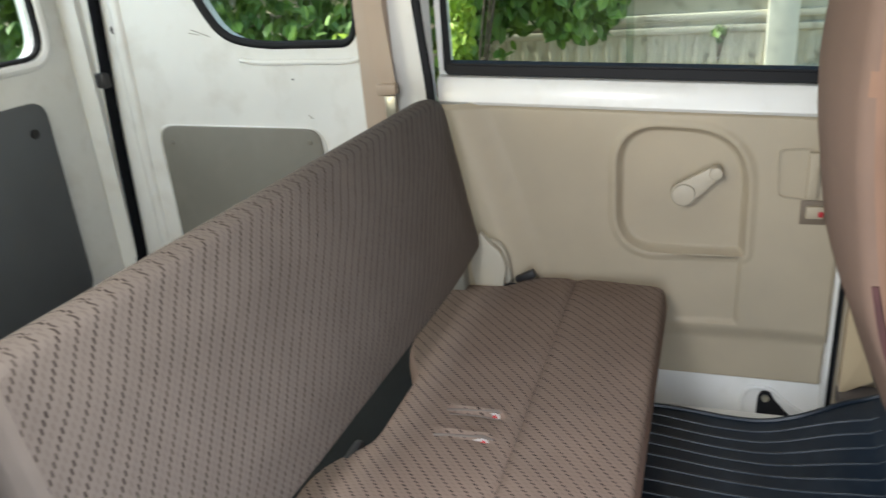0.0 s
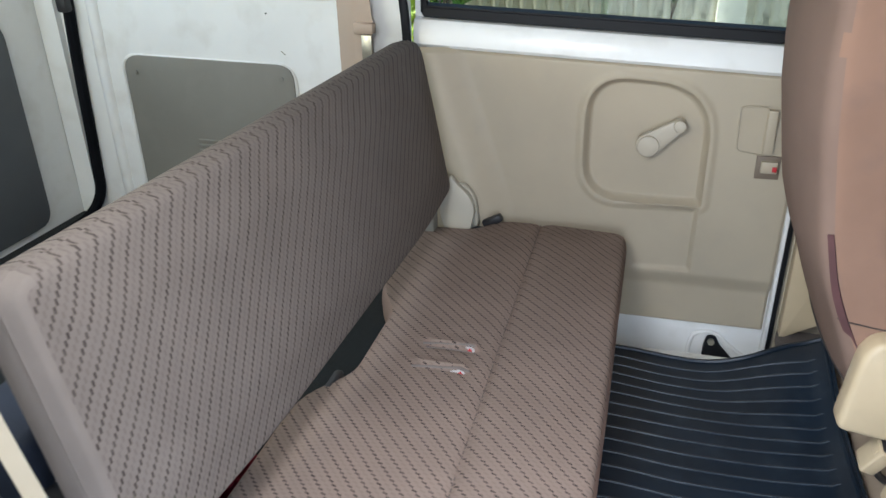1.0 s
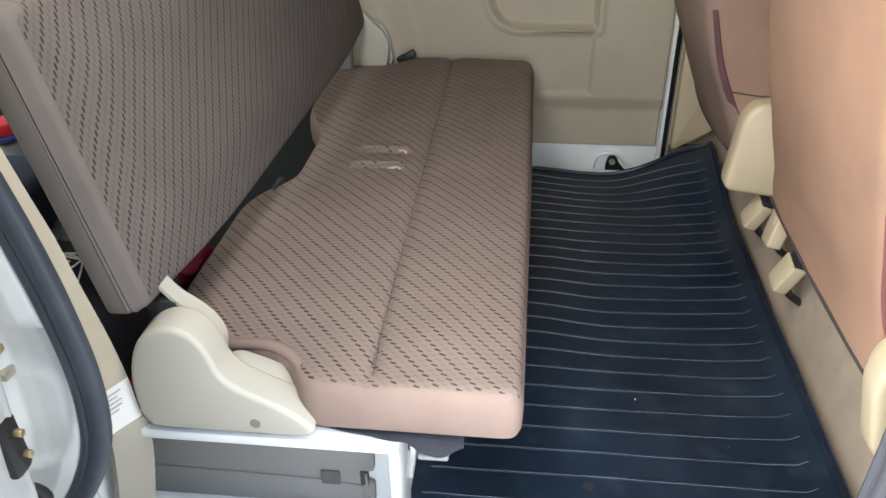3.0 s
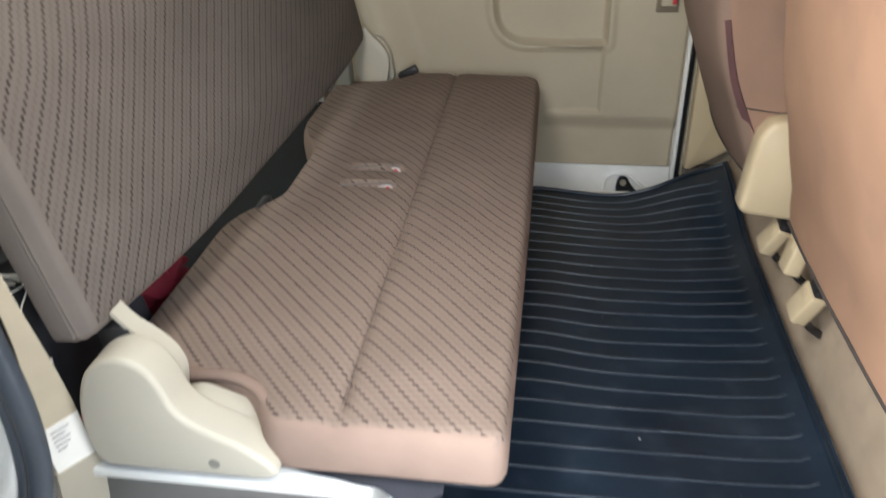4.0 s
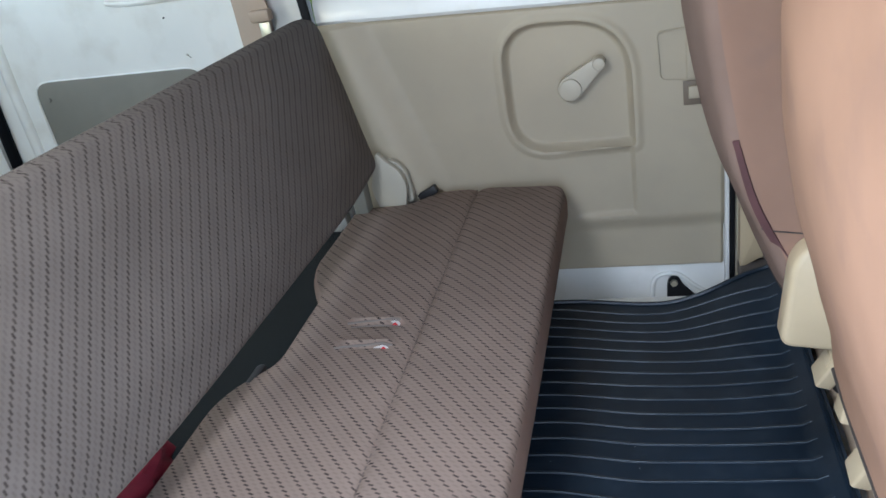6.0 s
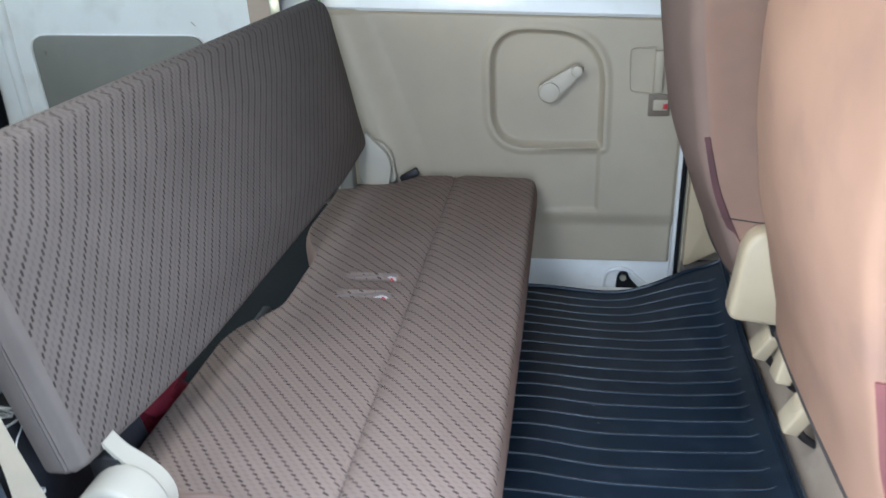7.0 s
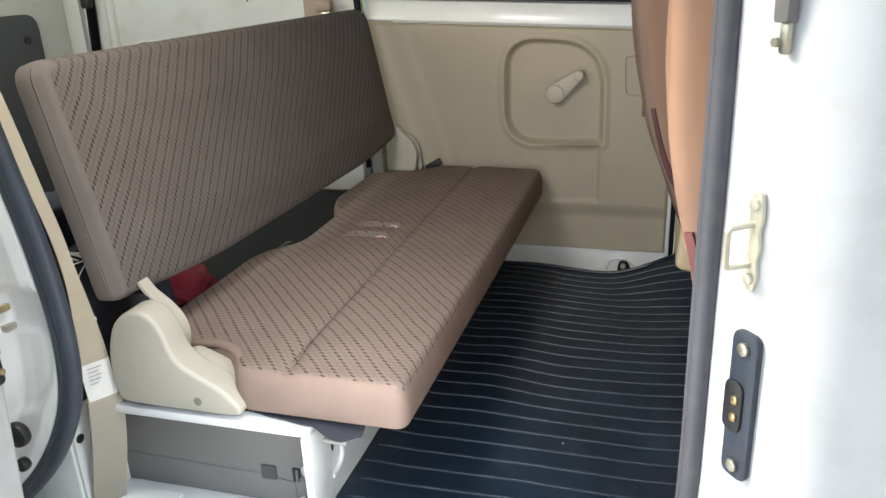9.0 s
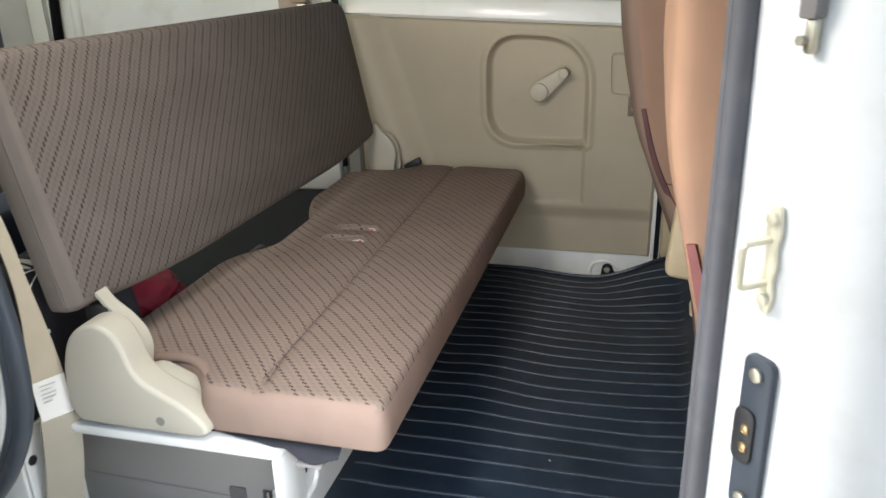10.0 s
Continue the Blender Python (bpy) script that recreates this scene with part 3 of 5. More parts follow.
# crank-shaped boss
crank = thing("window_crank", "pale beige plastic window crank folded against the door trim", "crank", (0.033, 1.312, 0.473))
hull = []
for k in range(13):
    a = radians(128 + 180 * k / 12)
    hull.append((0.028 * math.cos(a), 0.028 * math.sin(a)))
for k in range(13):
    a = radians(-52 + 180 * k / 12)
    hull.append((0.066 + 0.0145 * math.cos(a), 0.052 + 0.0145 * math.sin(a)))
part("arm", prism(hull, "y", -0.020, -0.004, 0.003), CRANK, crank)
part("spindle", disc(bmesh.new(), 0, 0.003, 0, 0.016, 0.016, n=20), CRANK, crank)
part("hub", disc(bmesh.new(), 0, -0.022, 0, 0.0245, 0.012, bevel=0.002), CRANK, crank)
part("knob", disc(bmesh.new(), 0.066, -0.024, 0.052, 0.0140, 0.018, bevel=0.003), CRANK, crank)

# the lock pocket is a flat slab; this brown holds its shade
POCKET = material("pocket shade brown", (0.16, 0.125, 0.09), 0.6, vary=0.1, scale=20)
# inside latch of the far door
latch = thing("door_latch", "beige recessed inside door latch with a red lock mark", "latch", (0.27, 1.297, 0.50))
bm = bmesh.new()
tube(bm, [(x, -0.001, z) for x, z in rounded([(-0.043, -0.028), (0.012, -0.034), (0.012, 0.078), (-0.047, 0.076)], [0.014, 0.003, 0.003, 0.014])], 0.0018, 6, closed=True)
part("bezel", bm, BEIGE, latch)
part("lever", boxed(0.012, 0.034, -0.012, 0.004, -0.03, 0.072, bevel=0.004), BEIGE, latch)
part("pocket", boxed(0.004, 0.056, -0.0015, 0.006, -0.090, -0.036, bevel=0.001), POCKET, latch, "brown shaded lock pocket")
part("lock_tab", boxed(0.014, 0.050, -0.012, 0.0, -0.074, -0.046, bevel=0.003), BEIGE, latch)
part("lock_mark", boxed(0.038, 0.048, -0.0155, -0.013, -0.068, -0.056, bevel=0.001), RED, latch, "red lock mark")

# white foot of the far door with its roller bracket
bm = bmesh.new()
tube(bm, smoothed([(0.185, 1.322, -0.13), (0.19, 1.322, -0.055), (0.21, 1.322, -0.03), (0.25, 1.322, -0.03), (0.285, 1.322, -0.06), (0.32, 1.322, -0.085), (0.35, 1.322, -0.095)]), 0.006, 8)
part("pressed_lip", bm, WHITE, door)
bracket = thing("roller_bracket", "black steel roller bracket with a bright bolt", "bracket", (0.240, 1.322, -0.060))
part("plate", prism(rounded([(-0.018, -0.05), (0.07, -0.05), (0.020, 0.004), (0.011, 0.026), (-0.011, 0.026), (-0.017, 0.004)], 0.010), "y", -0.010, 0.0, 0.002), SEAL, bracket)
part("bolt", disc(bmesh.new(), 0, -0.014, 0.012, 0.009, 0.010, n=6, bevel=0.001), STEEL, bracket, "bright steel bolt")
bm = bmesh.new()
tube(bm, [(0.374, 1.312, -0.13), (0.3745, 1.314, 0.1), (0.376, 1.318, 0.3), (0.377, 1.318, 1.18)], 0.0085, 8)
tagged(part("door_seal", bm, SEAL), "black rubber seal at the front edge of the far door", "seal", kind="structure")
bm = boxed(0.359, 0.369, 1.296, 1.324, -0.12, 1.1, bevel=0.003)
part("door_edge", bm, WHITE, door)
# far front wall with the front door window
f_win = rect(0.62, 1.45, 0.70, 1.22, 0.06)
bm = bmesh.new()
holed(bm, rect(0.385, 2.0, -0.2, ROOF_Z - 0.004), [f_win], "y", 1.30, 1.36)
front_wall = tagged(part("wall_front_far", bm, BEIGE), "beige trimmed far front side with the cab window", "wall", kind="structure")
pane = part("pane", prism(f_win, "y", 1.335, 1.340), GLASS, front_wall)
pane.visible_shadow = False
bm = bmesh.new()
tube(bm, [(x, 1.298, z) for x, z in f_win], 0.012, 8, closed=True)
part("window_seal", bm, SEAL, front_wall)
part("pillar_foot", prism(rounded([(0.388, 0.012), (0.464, 0.058), (0.52, 0.10), (0.50, 0.30), (0.44, 0.62), (0.388, 0.62)], 0.006), "y", 1.262, 1.299, 0.006), CREAM_WARM, front_wall)
part("kick_carpet", boxed(0.386, 0.56, 1.240, 1.2985, -0.02, 0.020, bevel=0.006), CARPET_GREY, front_wall, "grey carpet edge")

# ---- rear door ----
rear = thing("door_4", "white rear door with a dark grey trim panel and window", "door", (-1.56, 0, 0), kind="structure")
r_win = rect(0.10, 1.17, 0.845, 1.24, 0.075)
bm = bmesh.new()
holed(bm, [(-0.15, 0.13), (1.30, 0.13), (1.30, ROOF_Z - 0.004), (-0.15, ROOF_Z - 0.004)], [r_win], "x", -0.05, 0.0)
part("shell", bm, WHITE, rear)
bm = bmesh.new()
tube(bm, [(0.0, y, z) for y, z in resampled(rect(0.085, 1.185, 0.83, 1.255, 0.08), 0.03)], 0.014, 8, closed=True)
part("pressed_lip", bm, WHITE, rear)
bm = bmesh.new()
tube(bm, [(-0.006, y, z) for y, z in resampled(r_win, 0.03)], 0.010, 8, closed=True)
part("window_seal", bm, SEAL, rear, "black rubber window seal")
pane = part("pane", prism(r_win, "x", -0.03, -0.025), GLASS, rear)
pane.visible_shadow = False
part("trim_panel", prism(rect(0.12, 1.118, 0.2, 0.745, 0.05), "x", 0.002, 0.012, 0.003), material("dark grey board", (0.10, 0.11, 0.12), 0.75, vary=0.1, scale=5, grain=0.2, stain=(0.12, 0.12, 0.11), stain_amount=0.3), rear, "dark grey trim board")
part("dimple", disc(bmesh.new(), 0.014, 1.06, 0.67, 0.012, 0.004, axis="x"), BLACK, rear)
bm = bmesh.new()
tube(bm, smoothed([(-1.43, WALL_Y - 0.012, 1.2), (-1.445, WALL_Y - 0.012, 0.95), (-1.468, WALL_Y - 0.012, 0.65), (-1.483, WALL_Y - 0.012, 0.33), (-1.487, WALL_Y - 0.02, 0.24), (-1.51, WALL_Y - 0.05, 0.185), (-1.52, WALL_Y - 0.13, 0.168), (-1.52, WALL_Y - 0.4, 0.165), (-1.52, 0.4, 0.165), (-1.52, 0.0, 0.165)]), 0.015, 8)
tagged(part("tailgate_seal", bm, SEAL_DEEP), "black rubber seal round the rear door opening", "seal", kind="structure")
part("seal_catch", boxed(-1.475, -1.445, WALL_Y - 0.04, WALL_Y - 0.012, 0.75, 0.79, bevel=0.006), BLACK, rear).matrix_parent_inverse = Matrix.Translation((1.56, 0, 0))
bm = boxed(-1.56, -1.5, 0.0, 1.27, 0.122, 0.16, bevel=0.01)
tagged(part("rear_sill", bm, WHITE), "white painted rear door sill", "sill", kind="structure")
bm = boxed(-1.558, -1.5, 1.25, 1.35, 0.1, ROOF_Z - 0.01)
tagged(part("wall_rear_corner", bm, WHITE), "white painted rear corner post", "wall", kind="structure")

# ---- near side of the van: rear quarter beside the open doorway ----
n_win = rect(-1.35, -0.85, 0.8, 1.17, 0.06)
bm = bmesh.new()
holed(bm, [(-1.6, -0.5), (-0.66, -0.5), (-0.66, ROOF_Z - 0.004), (-1.6, ROOF_Z - 0.004)], [n_win], "y", -0.2, -0.1)
near_wall = tagged(part("wall_near", bm, WHITE), "white painted outer quarter of the van", "wall", kind="structure")
pane = part("pane", prism(n_win, "y", -0.15, -0.145), GLASS, near_wall)
pane.visible_shadow = False

# the rear edge of the doorway: rubber seal, jamb and inner quarter panel
EDGE = [(-0.585, 1.18), (-0.545, 0.85), (-0.508, 0.63), (-0.486, 0.52), (-0.474, 0.43), (-0.470, 0.34), (-0.482, 0.25), (-0.515, 0.175), (-0.565, 0.105), (-0.635, 0.035), (-0.70, -0.03), (-0.74, -0.10)]
curve = [(v.x - 0.016, v.y) for v in smoothed([(x, z, 0) for x, z in EDGE], 5)]
bm = bmesh.new()
tube(bm, [(x + 0.0075, -0.099, z) for x, z in curve], 0.0130, 14)
tube(bm, [(x - 0.007, -0.104, z) for x, z in curve], 0.0070, 10)
tagged(part("doorway_seal", bm, SEAL_BLUE), "dusty dark grey rubber seal round the open doorway", "seal", kind="structure")
bm = bmesh.new()
steps = ((-0.008, -0.097), (-0.014, -0.110), (-0.030, -0.118), (-0.050, -0.120), (-0.068, -0.126), (-0.078, -0.150), (-0.086, -0.185), (-0.105, -0.2))
fine = resampled(curve[::-1], 0.008)
wide = np.linspace(-0.008, -0.105, 36)
dxs, dys = [q[0] for q in steps][::-1], [q[1] for q in steps][::-1]
spots = [(x + dx, z) for x, z in fine for dx in wide]
deep, within = gap(spots, rounded([(-0.64, 0.425), (-0.500, 0.428), (-0.489, 0.38), (-0.494, 0.32), (-0.510, 0.262), (-0.535, 0.222), (-0.64, 0.20)], [0.0, 0.018, 0.02, 0.03, 0.03, 0.02, 0.0]))
rows = []
for i, (x, z) in enumerate(fine):
    row = []
    for j, dx in enumerate(wide):
        k = i * len(wide) + j
        row.append(bm.verts.new((x + dx, np.interp(dx, dxs, dys) + ((0.010 + 0.008 * ease(0.358, 0.370, z + 0.2 * dx + 0.012)) * ease(0.0, 0.016, deep[k]) if within[k] else 0.0), z)))
    rows.append(row)
for a, b in zip(rows, rows[1:]):
    for k in range(len(wide) - 1):
        bm.faces.new((a[k], a[k + 1], b[k + 1], b[k]))
jamb = tagged(part("door_jamb", bm, WHITE), "white painted rear jamb of the open doorway with a pressed pocket", "jamb", kind="structure")
bm = bmesh.new()
holed(bm, [(x - 0.1, z) for x, z in reversed(curve)] + [(-0.70, 1.18), (-1.0, 1.18), (-1.0, -0.1)], [], "y", -0.205, -0.197)
part("outer_skin", bm, WHITE, jamb)
hinge = thing("door_roller", "bright steel door roller with a brass arm on the jamb", "roller", (-0.570, -0.120, 0.377))
part("arm", boxed(-0.03, 0.016, -0.010, 0.010, 0.012, 0.022, bevel=0.002), BRASS, hinge, "brass arm")
part("roller", boxed(-0.03, 0.020, -0.010, 0.010, -0.018, -0.007, bevel=0.003), STEEL, hinge)
for x, z, r in ((-0.555, 0.204, 0.020), (-0.560, 0.151, 0.011)):
    stop = thing("rubber_stop", "black rubber door stop on the jamb", "stop", (x, -0.15, z), group="jamb stops")
    part("pad", disc(bmesh.new(), 0, -0.004, 0, r, 0.016, n=24, bevel=0.005), BLACK, stop)

# the sliding door itself, slid back along the outside of the van
lead = [(-0.49 + 0.1 * (z - 0.3), z) for z in np.linspace(-0.45, 0.85, 14)]
slid_win = rounded([(-1.38, 0.76), (-0.56, 0.72), (-0.55, 1.16), (-1.38, 1.18)], 0.05)
slid = thing("door_2", "white sliding door slid open along the outside of the van", "door", (0, 0, 0), kind="structure")
bm = bmesh.new()
holed(bm, lead + [(-0.455, 1.22), (-1.46, 1.24), (-1.46, -0.45)], [slid_win], "y", -0.295, -0.212)
part("shell", bm, WHITE, slid)
bm = bmesh.new()
tube(bm, [(x - 0.004, -0.2165, z) for x, z in lead], 0.006, 8)
part("hem", bm, WHITE, slid)
pane = part("pane", prism(slid_win, "y", -0.26, -0.255), GLASS, slid)
pane.visible_shadow = False
plug = thing("contact_plug", "black contact plug with two brass pins on the sliding door", "plug", (-0.489, -0.224, 0.370))
part("plug_body", boxed(-0.018, 0.012, -0.014, 0.014, -0.036, 0.036, bevel=0.007), BLACK, plug)
for z in (0.014, -0.014):
    part("pin", disc(bmesh.new(), 0.014, 0.004, z, 0.0042, 0.011, axis="x", n=12, bevel=0.001), BRASS, plug, "brass contact pin")
lock = thing("door_lock", "black latch slot with a steel bolt in the sliding door edge", "latch", (-0.487, -0.238, 0.436))
part("slot", boxed(-0.01, 0.006, -0.008, 0.008, -0.040, 0.034, bevel=0.004), BLACK, lock)
part("bolt", disc(bmesh.new(), 0.006, 0, 0.012, 0.008, 0.008, axis="x", n=14, bevel=0.002), STEEL, lock)
inner = [(x - 0.022, z) for x, z in curve] + [(-1.54, -0.10), (-1.54, 1.18)]
bm = bmesh.new()
holed(bm, [(x, z) for x, z in inner], [n_win], "y", -0.088, -0.072)
tagged(part("wall_near_inner", bm, WHITE), "white painted inner quarter panel behind the seat belt", "wall", kind="structure")

# seat belt at the doorway
belt = thing("seat_belt", "beige seat belt with a paper label and a sleeve", "seat belt", (-0.511, -0.045, 0.0))
across = Vector((0.5, 0.85, 0.0)).normalized()
bm = bmesh.new()
ribbon(bm, smoothed([(-0.15, 0.015, 1.15), (-0.108, 0.017, 0.85), (-0.060, 0.018, 0.655), (-0.034, 0.019, 0.54), (-0.015, 0.019, 0.46), (-0.003, 0.019, 0.367), (0.000, 0.019, 0.28), (0.003, 0.019, 0.18)]), across, lambda q: 0.0092 + 0.0138 * ease(0.60, 0.93, q), 0.0014)
part("webbing", bm, WEB, belt)
bm = bmesh.new()
ribbon(bm, smoothed([(0.005, 0.018, 0.199), (0.003, 0.018, 0.17), (-0.007, 0.018, 0.105), (-0.028, 0.018, 0.01), (-0.034, 0.018, -0.012)]), across, lambda q: 0.0265 + 0.0015 * math.sin(3 * q), 0.005)
part("sleeve", bm, SLEEVE, belt, "cream plastic belt sleeve")
bm = bmesh.new()
ribbon(bm, [(0.0012, 0.0175, 0.262), (0.0030, 0.0170, 0.23), (0.0055, 0.0168, 0.196)], across, 0.0228, 0.0016)
tag = part("label", bm, PAPER, belt, "white printed paper label")
off = across.cross(Vector((0, 0, 1))) * 0.0025
for i in range(5):
    bm = bmesh.new()
    w = (0.0110, 0.0075, 0.0100, 0.0090, 0.0060)[i]
    mid = Vector((0.0022 + 0.0004 * i, 0.0172, 0.255 - 0.0066 * i)) + off - across * (0.014 - w)
    ribbon(bm, [mid, mid - Vector((0, 0, 0.0008))], across, w, 0.0005)
    part("print_bar", bm, INK, tag)

# ---- seat base ----
base = thing("seat_base", "white painted steel seat base with a grey side panel", "seat base", (-0.3, 0, 0), kind="structure")
bm = boxed(-0.262, 0.144, 0.056, 1.262, -0.0205, 0.1625)
part("box", bm, WHITE, base)
bm = boxed(-0.25, 0.146, -0.018, 1.26, 0.1635, 0.1800, bevel=0.004)
part("top_flange", bm, WHITE, base)
bm = prism(rounded([(-0.018, -0.0205), (0.0555, -0.0205), (0.0555, 0.1630), (-0.018, 0.1630)], [0.004, 0, 0, 0.004]), "x", 0.133, 0.1465, 0.004, 3)
part("front_post", bm, WHITE, base)
bm = bmesh.new()
tube(bm, smoothed([(0.1465, 0.086, 0.098), (0.1465, 0.095, 0.068), (0.1465, 0.080, 0.050), (0.1465, 0.052, 0.046)]), 0.004, 8)
part("pressed_lip", bm, WHITE, base)
wave = [(x, -0.0203 - 0.004 * ease(-0.16, -0.20, x) + 0.006 * math.exp(-(((x + 0.235) / 0.012) ** 2))) for x in np.linspace(-0.258, 0.06, 30)]
side = part("side_panel", prism(wave + rounded([(0.093, -0.0203), (0.095, 0.030), (0.086, 0.034), (0.086, 0.054), (0.096, 0.058), (0.098, 0.105), (0.08, 0.16)], [0.020, 0.004, 0.002, 0.002, 0.004, 0.006, 0.0]) + [(-0.258, 0.16)], "y", 0.047, 0.0555, 0.0015), GREY, base, "grey plastic side panel")
part("ledge", prism(rounded([(-0.258, -0.019), (0.078, -0.019), (0.078, 0.026), (0.016, 0.034), (-0.258, 0.040)], [0, 0.018, 0.006, 0.004, 0]), "y", 0.0445, 0.0475, 0.0015), GREY, side)
# notches are darker patches laid flat on the panel
part("notch", prism(rect(0.017, 0.045, 0.026, 0.053, 0.003), "y", 0.0440, 0.0478), GREY_DEEP, side)
part("notch", prism(rect(0.075, 0.0865, 0.028, 0.055, 0.002), "y", 0.0450, 0.0505), BLACK, side)
part("catch", boxed(0.083, 0.0865, 0.0405, 0.0500, 0.029, 0.053, bevel=0.001), GREY, side)
bm = bmesh.new()
bmesh.ops.create_uvsphere(bm, u_segments=16, v_segments=8, radius=1)
for v in bm.verts:
    v.co = Vector((0.1465 + 0.001 * v.co.x, 0.060 + 0.004 * v.co.y, 0.099 + 0.010 * v.co.z))
part("drain_hole", bm, BLACK, base)
end = part("end_panel", boxed(-0.2635, -0.2555, -0.058, 0.046, -0.0205, 0.176, bevel=0.003), WHITE, base)
part("drain_hole", disc(bmesh.new(), -0.2553, -0.046, 0.125, 0.008, 0.003, axis="x", n=16), BLACK, end)
lower = part("rear_gusset", boxed(-0.42, -0.255, -0.069, -0.0608, -0.02, 0.185, bevel=0.003), WHITE, base)
part("drain_hole", disc(bmesh.new(), -0.272, -0.0695, 0.142, 0.007, 0.003), BLACK, lower)
pan = tagged(part("seat_pan", boxed(-0.42, -0.05, 0.012, 1.235, 0.1842, 0.1875, bevel=0.001), DARK), "black felt-covered pan under the bench cushion", "seat pan")

def felt_shadow_y(x):
    return 0.004 - 0.016 * ease(-0.27, -0.15, x) - 0.010 * ease(-0.15, -0.12, x) + 0.018 * ease(-0.10, -0.070, x) + 0.001 * math.sin(x * 90) + ease(-0.27, -0.29, x) * (-0.012 + 0.004 * math.sin(x * 60))


# felt edge; left of x -0.27 it paints the wavy shadow under the cover
bm = sheet(np.linspace(-0.480, -0.070, 80), np.linspace(0, 1, 9), lambda x, q: (x, felt_shadow_y(x) + q * (0.035 - felt_shadow_y(x)), 0.1862 - 0.014 * ease(-0.152, -0.100, x) * (1 - q) ** 2))
low = bmesh.ops.extrude_face_region(bm, geom=list(bm.faces))
bmesh.ops.translate(bm, vec=(0, 0, -0.0022), verts=[v for v in low["geom"] if isinstance(v, bmesh.types.BMVert)])
part("felt_and_shadow", bm, DARK, pan)
part("felt_tab", boxed(-0.128, -0.088, -0.022, 0.004, 0.1625, 0.1695, bevel=0.003), GREY, pan, "grey rubber tab under the felt")

# ---- bench ----
bench = thing("bench_seat", "taupe dashed cloth folding bench seat with cream hinge covers", "bench seat", (0, 0, 0))
OUT = rounded(
    [(0.0, -0.004), (0.004, 0.6), (0.004, 1.25), (-0.2, 1.272), (-0.31, 1.262), (-0.365, 1.205), (-0.50, 1.205), (-0.50, 0.885), (-0.438, 0.775), (-0.438, 0.565), (-0.505, 0.475), (-0.505, 0.10), (-0.40, 0.085), (-0.305, 0.055), (-0.272, -0.002)],
    [0.022, 0, 0.035, 0.03, 0.03, 0.03, 0.04, 0.06, 0.03, 0.03, 0.06, 0.03, 0.03, 0.03, 0.022],
)


def seam_x(y):
    """The sewn groove runs slightly aslant along the cushion."""
    return -0.204 + 0.015 * (1 - y / 1.25)


def cushion_top(d, x, y):
    r = 0.018
    z = 0.252 + 0.013 * math.sqrt(max(0.0, 1 - max(0.0, (r - d) / r) ** 2)) if d < r else 0.265
    z += 0.010 * ease(0.02, 0.12, d) - 0.004 * ease(-0.25, -0.5, x)
    g = abs(x - seam_x(y))
    z -= 0.005 * math.exp(-((g / 0.005) ** 2)) + 0.004 * math.exp(-((g / 0.020) ** 2))
    for cy in (0.655, 0.580):
        run = ease(-0.345, -0.325, x) * ease(-0.225, -0.24, x)
        z += run * (0.006 * math.exp(-(((y - cy - 0.018) / 0.012) ** 2)) - 0.006 * math.exp(-(((y - cy) / 0.007) ** 2)))
    z += 0.0012 * noise.noise(Vector((x * 9, y * 9, 0)))
    return z


# stitches toned darker to give the shade of the seam groove
THREAD = material("seam thread, groove shade", (0.13, 0.097, 0.080), 0.9, vary=0.15, scale=60)
BELT_END = material("pale grey belt webbing", (0.42, 0.40, 0.38), 0.8, vary=0.08, scale=60)
SLIT = material("slit shadow brown", (0.075, 0.055, 0.048), 0.9, vary=0.15, scale=60)
seam_pts = [(seam_x(y) + o, y) for y in np.arange(0.03, 1.25, 0.012) for o in (-0.016, -0.009, -0.004, 0, 0.004, 0.009, 0.016)]
bm = pillow(OUT, 0.014, cushion_top, ((0.002, 0.244), (0.004, 0.228), (0.003, 0.200), (0.000, 0.192), (-0.006, 0.1885)), extra=seam_pts)
bm.normal_update()
for f in bm.faces:
    if f.normal.z < 0.80 and f.calc_center_median().x < -0.012:
        f.material_index = 1
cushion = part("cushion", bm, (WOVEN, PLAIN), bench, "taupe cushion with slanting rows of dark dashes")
bm = bmesh.new()
for i in range(105):
    y = 0.03 + i * 0.0116
    sx, sz = seam_x(y), cushion_top(0.2, seam_x(y), y) + 0.0012
    ribbon(bm, [(sx, y, sz), (sx, y + 0.007, sz)], (1, 0, 0), 0.0012, 0.0005)
stitch = part("stitching", bm, THREAD, cushion)
tagged(stitch, kind="stuff")
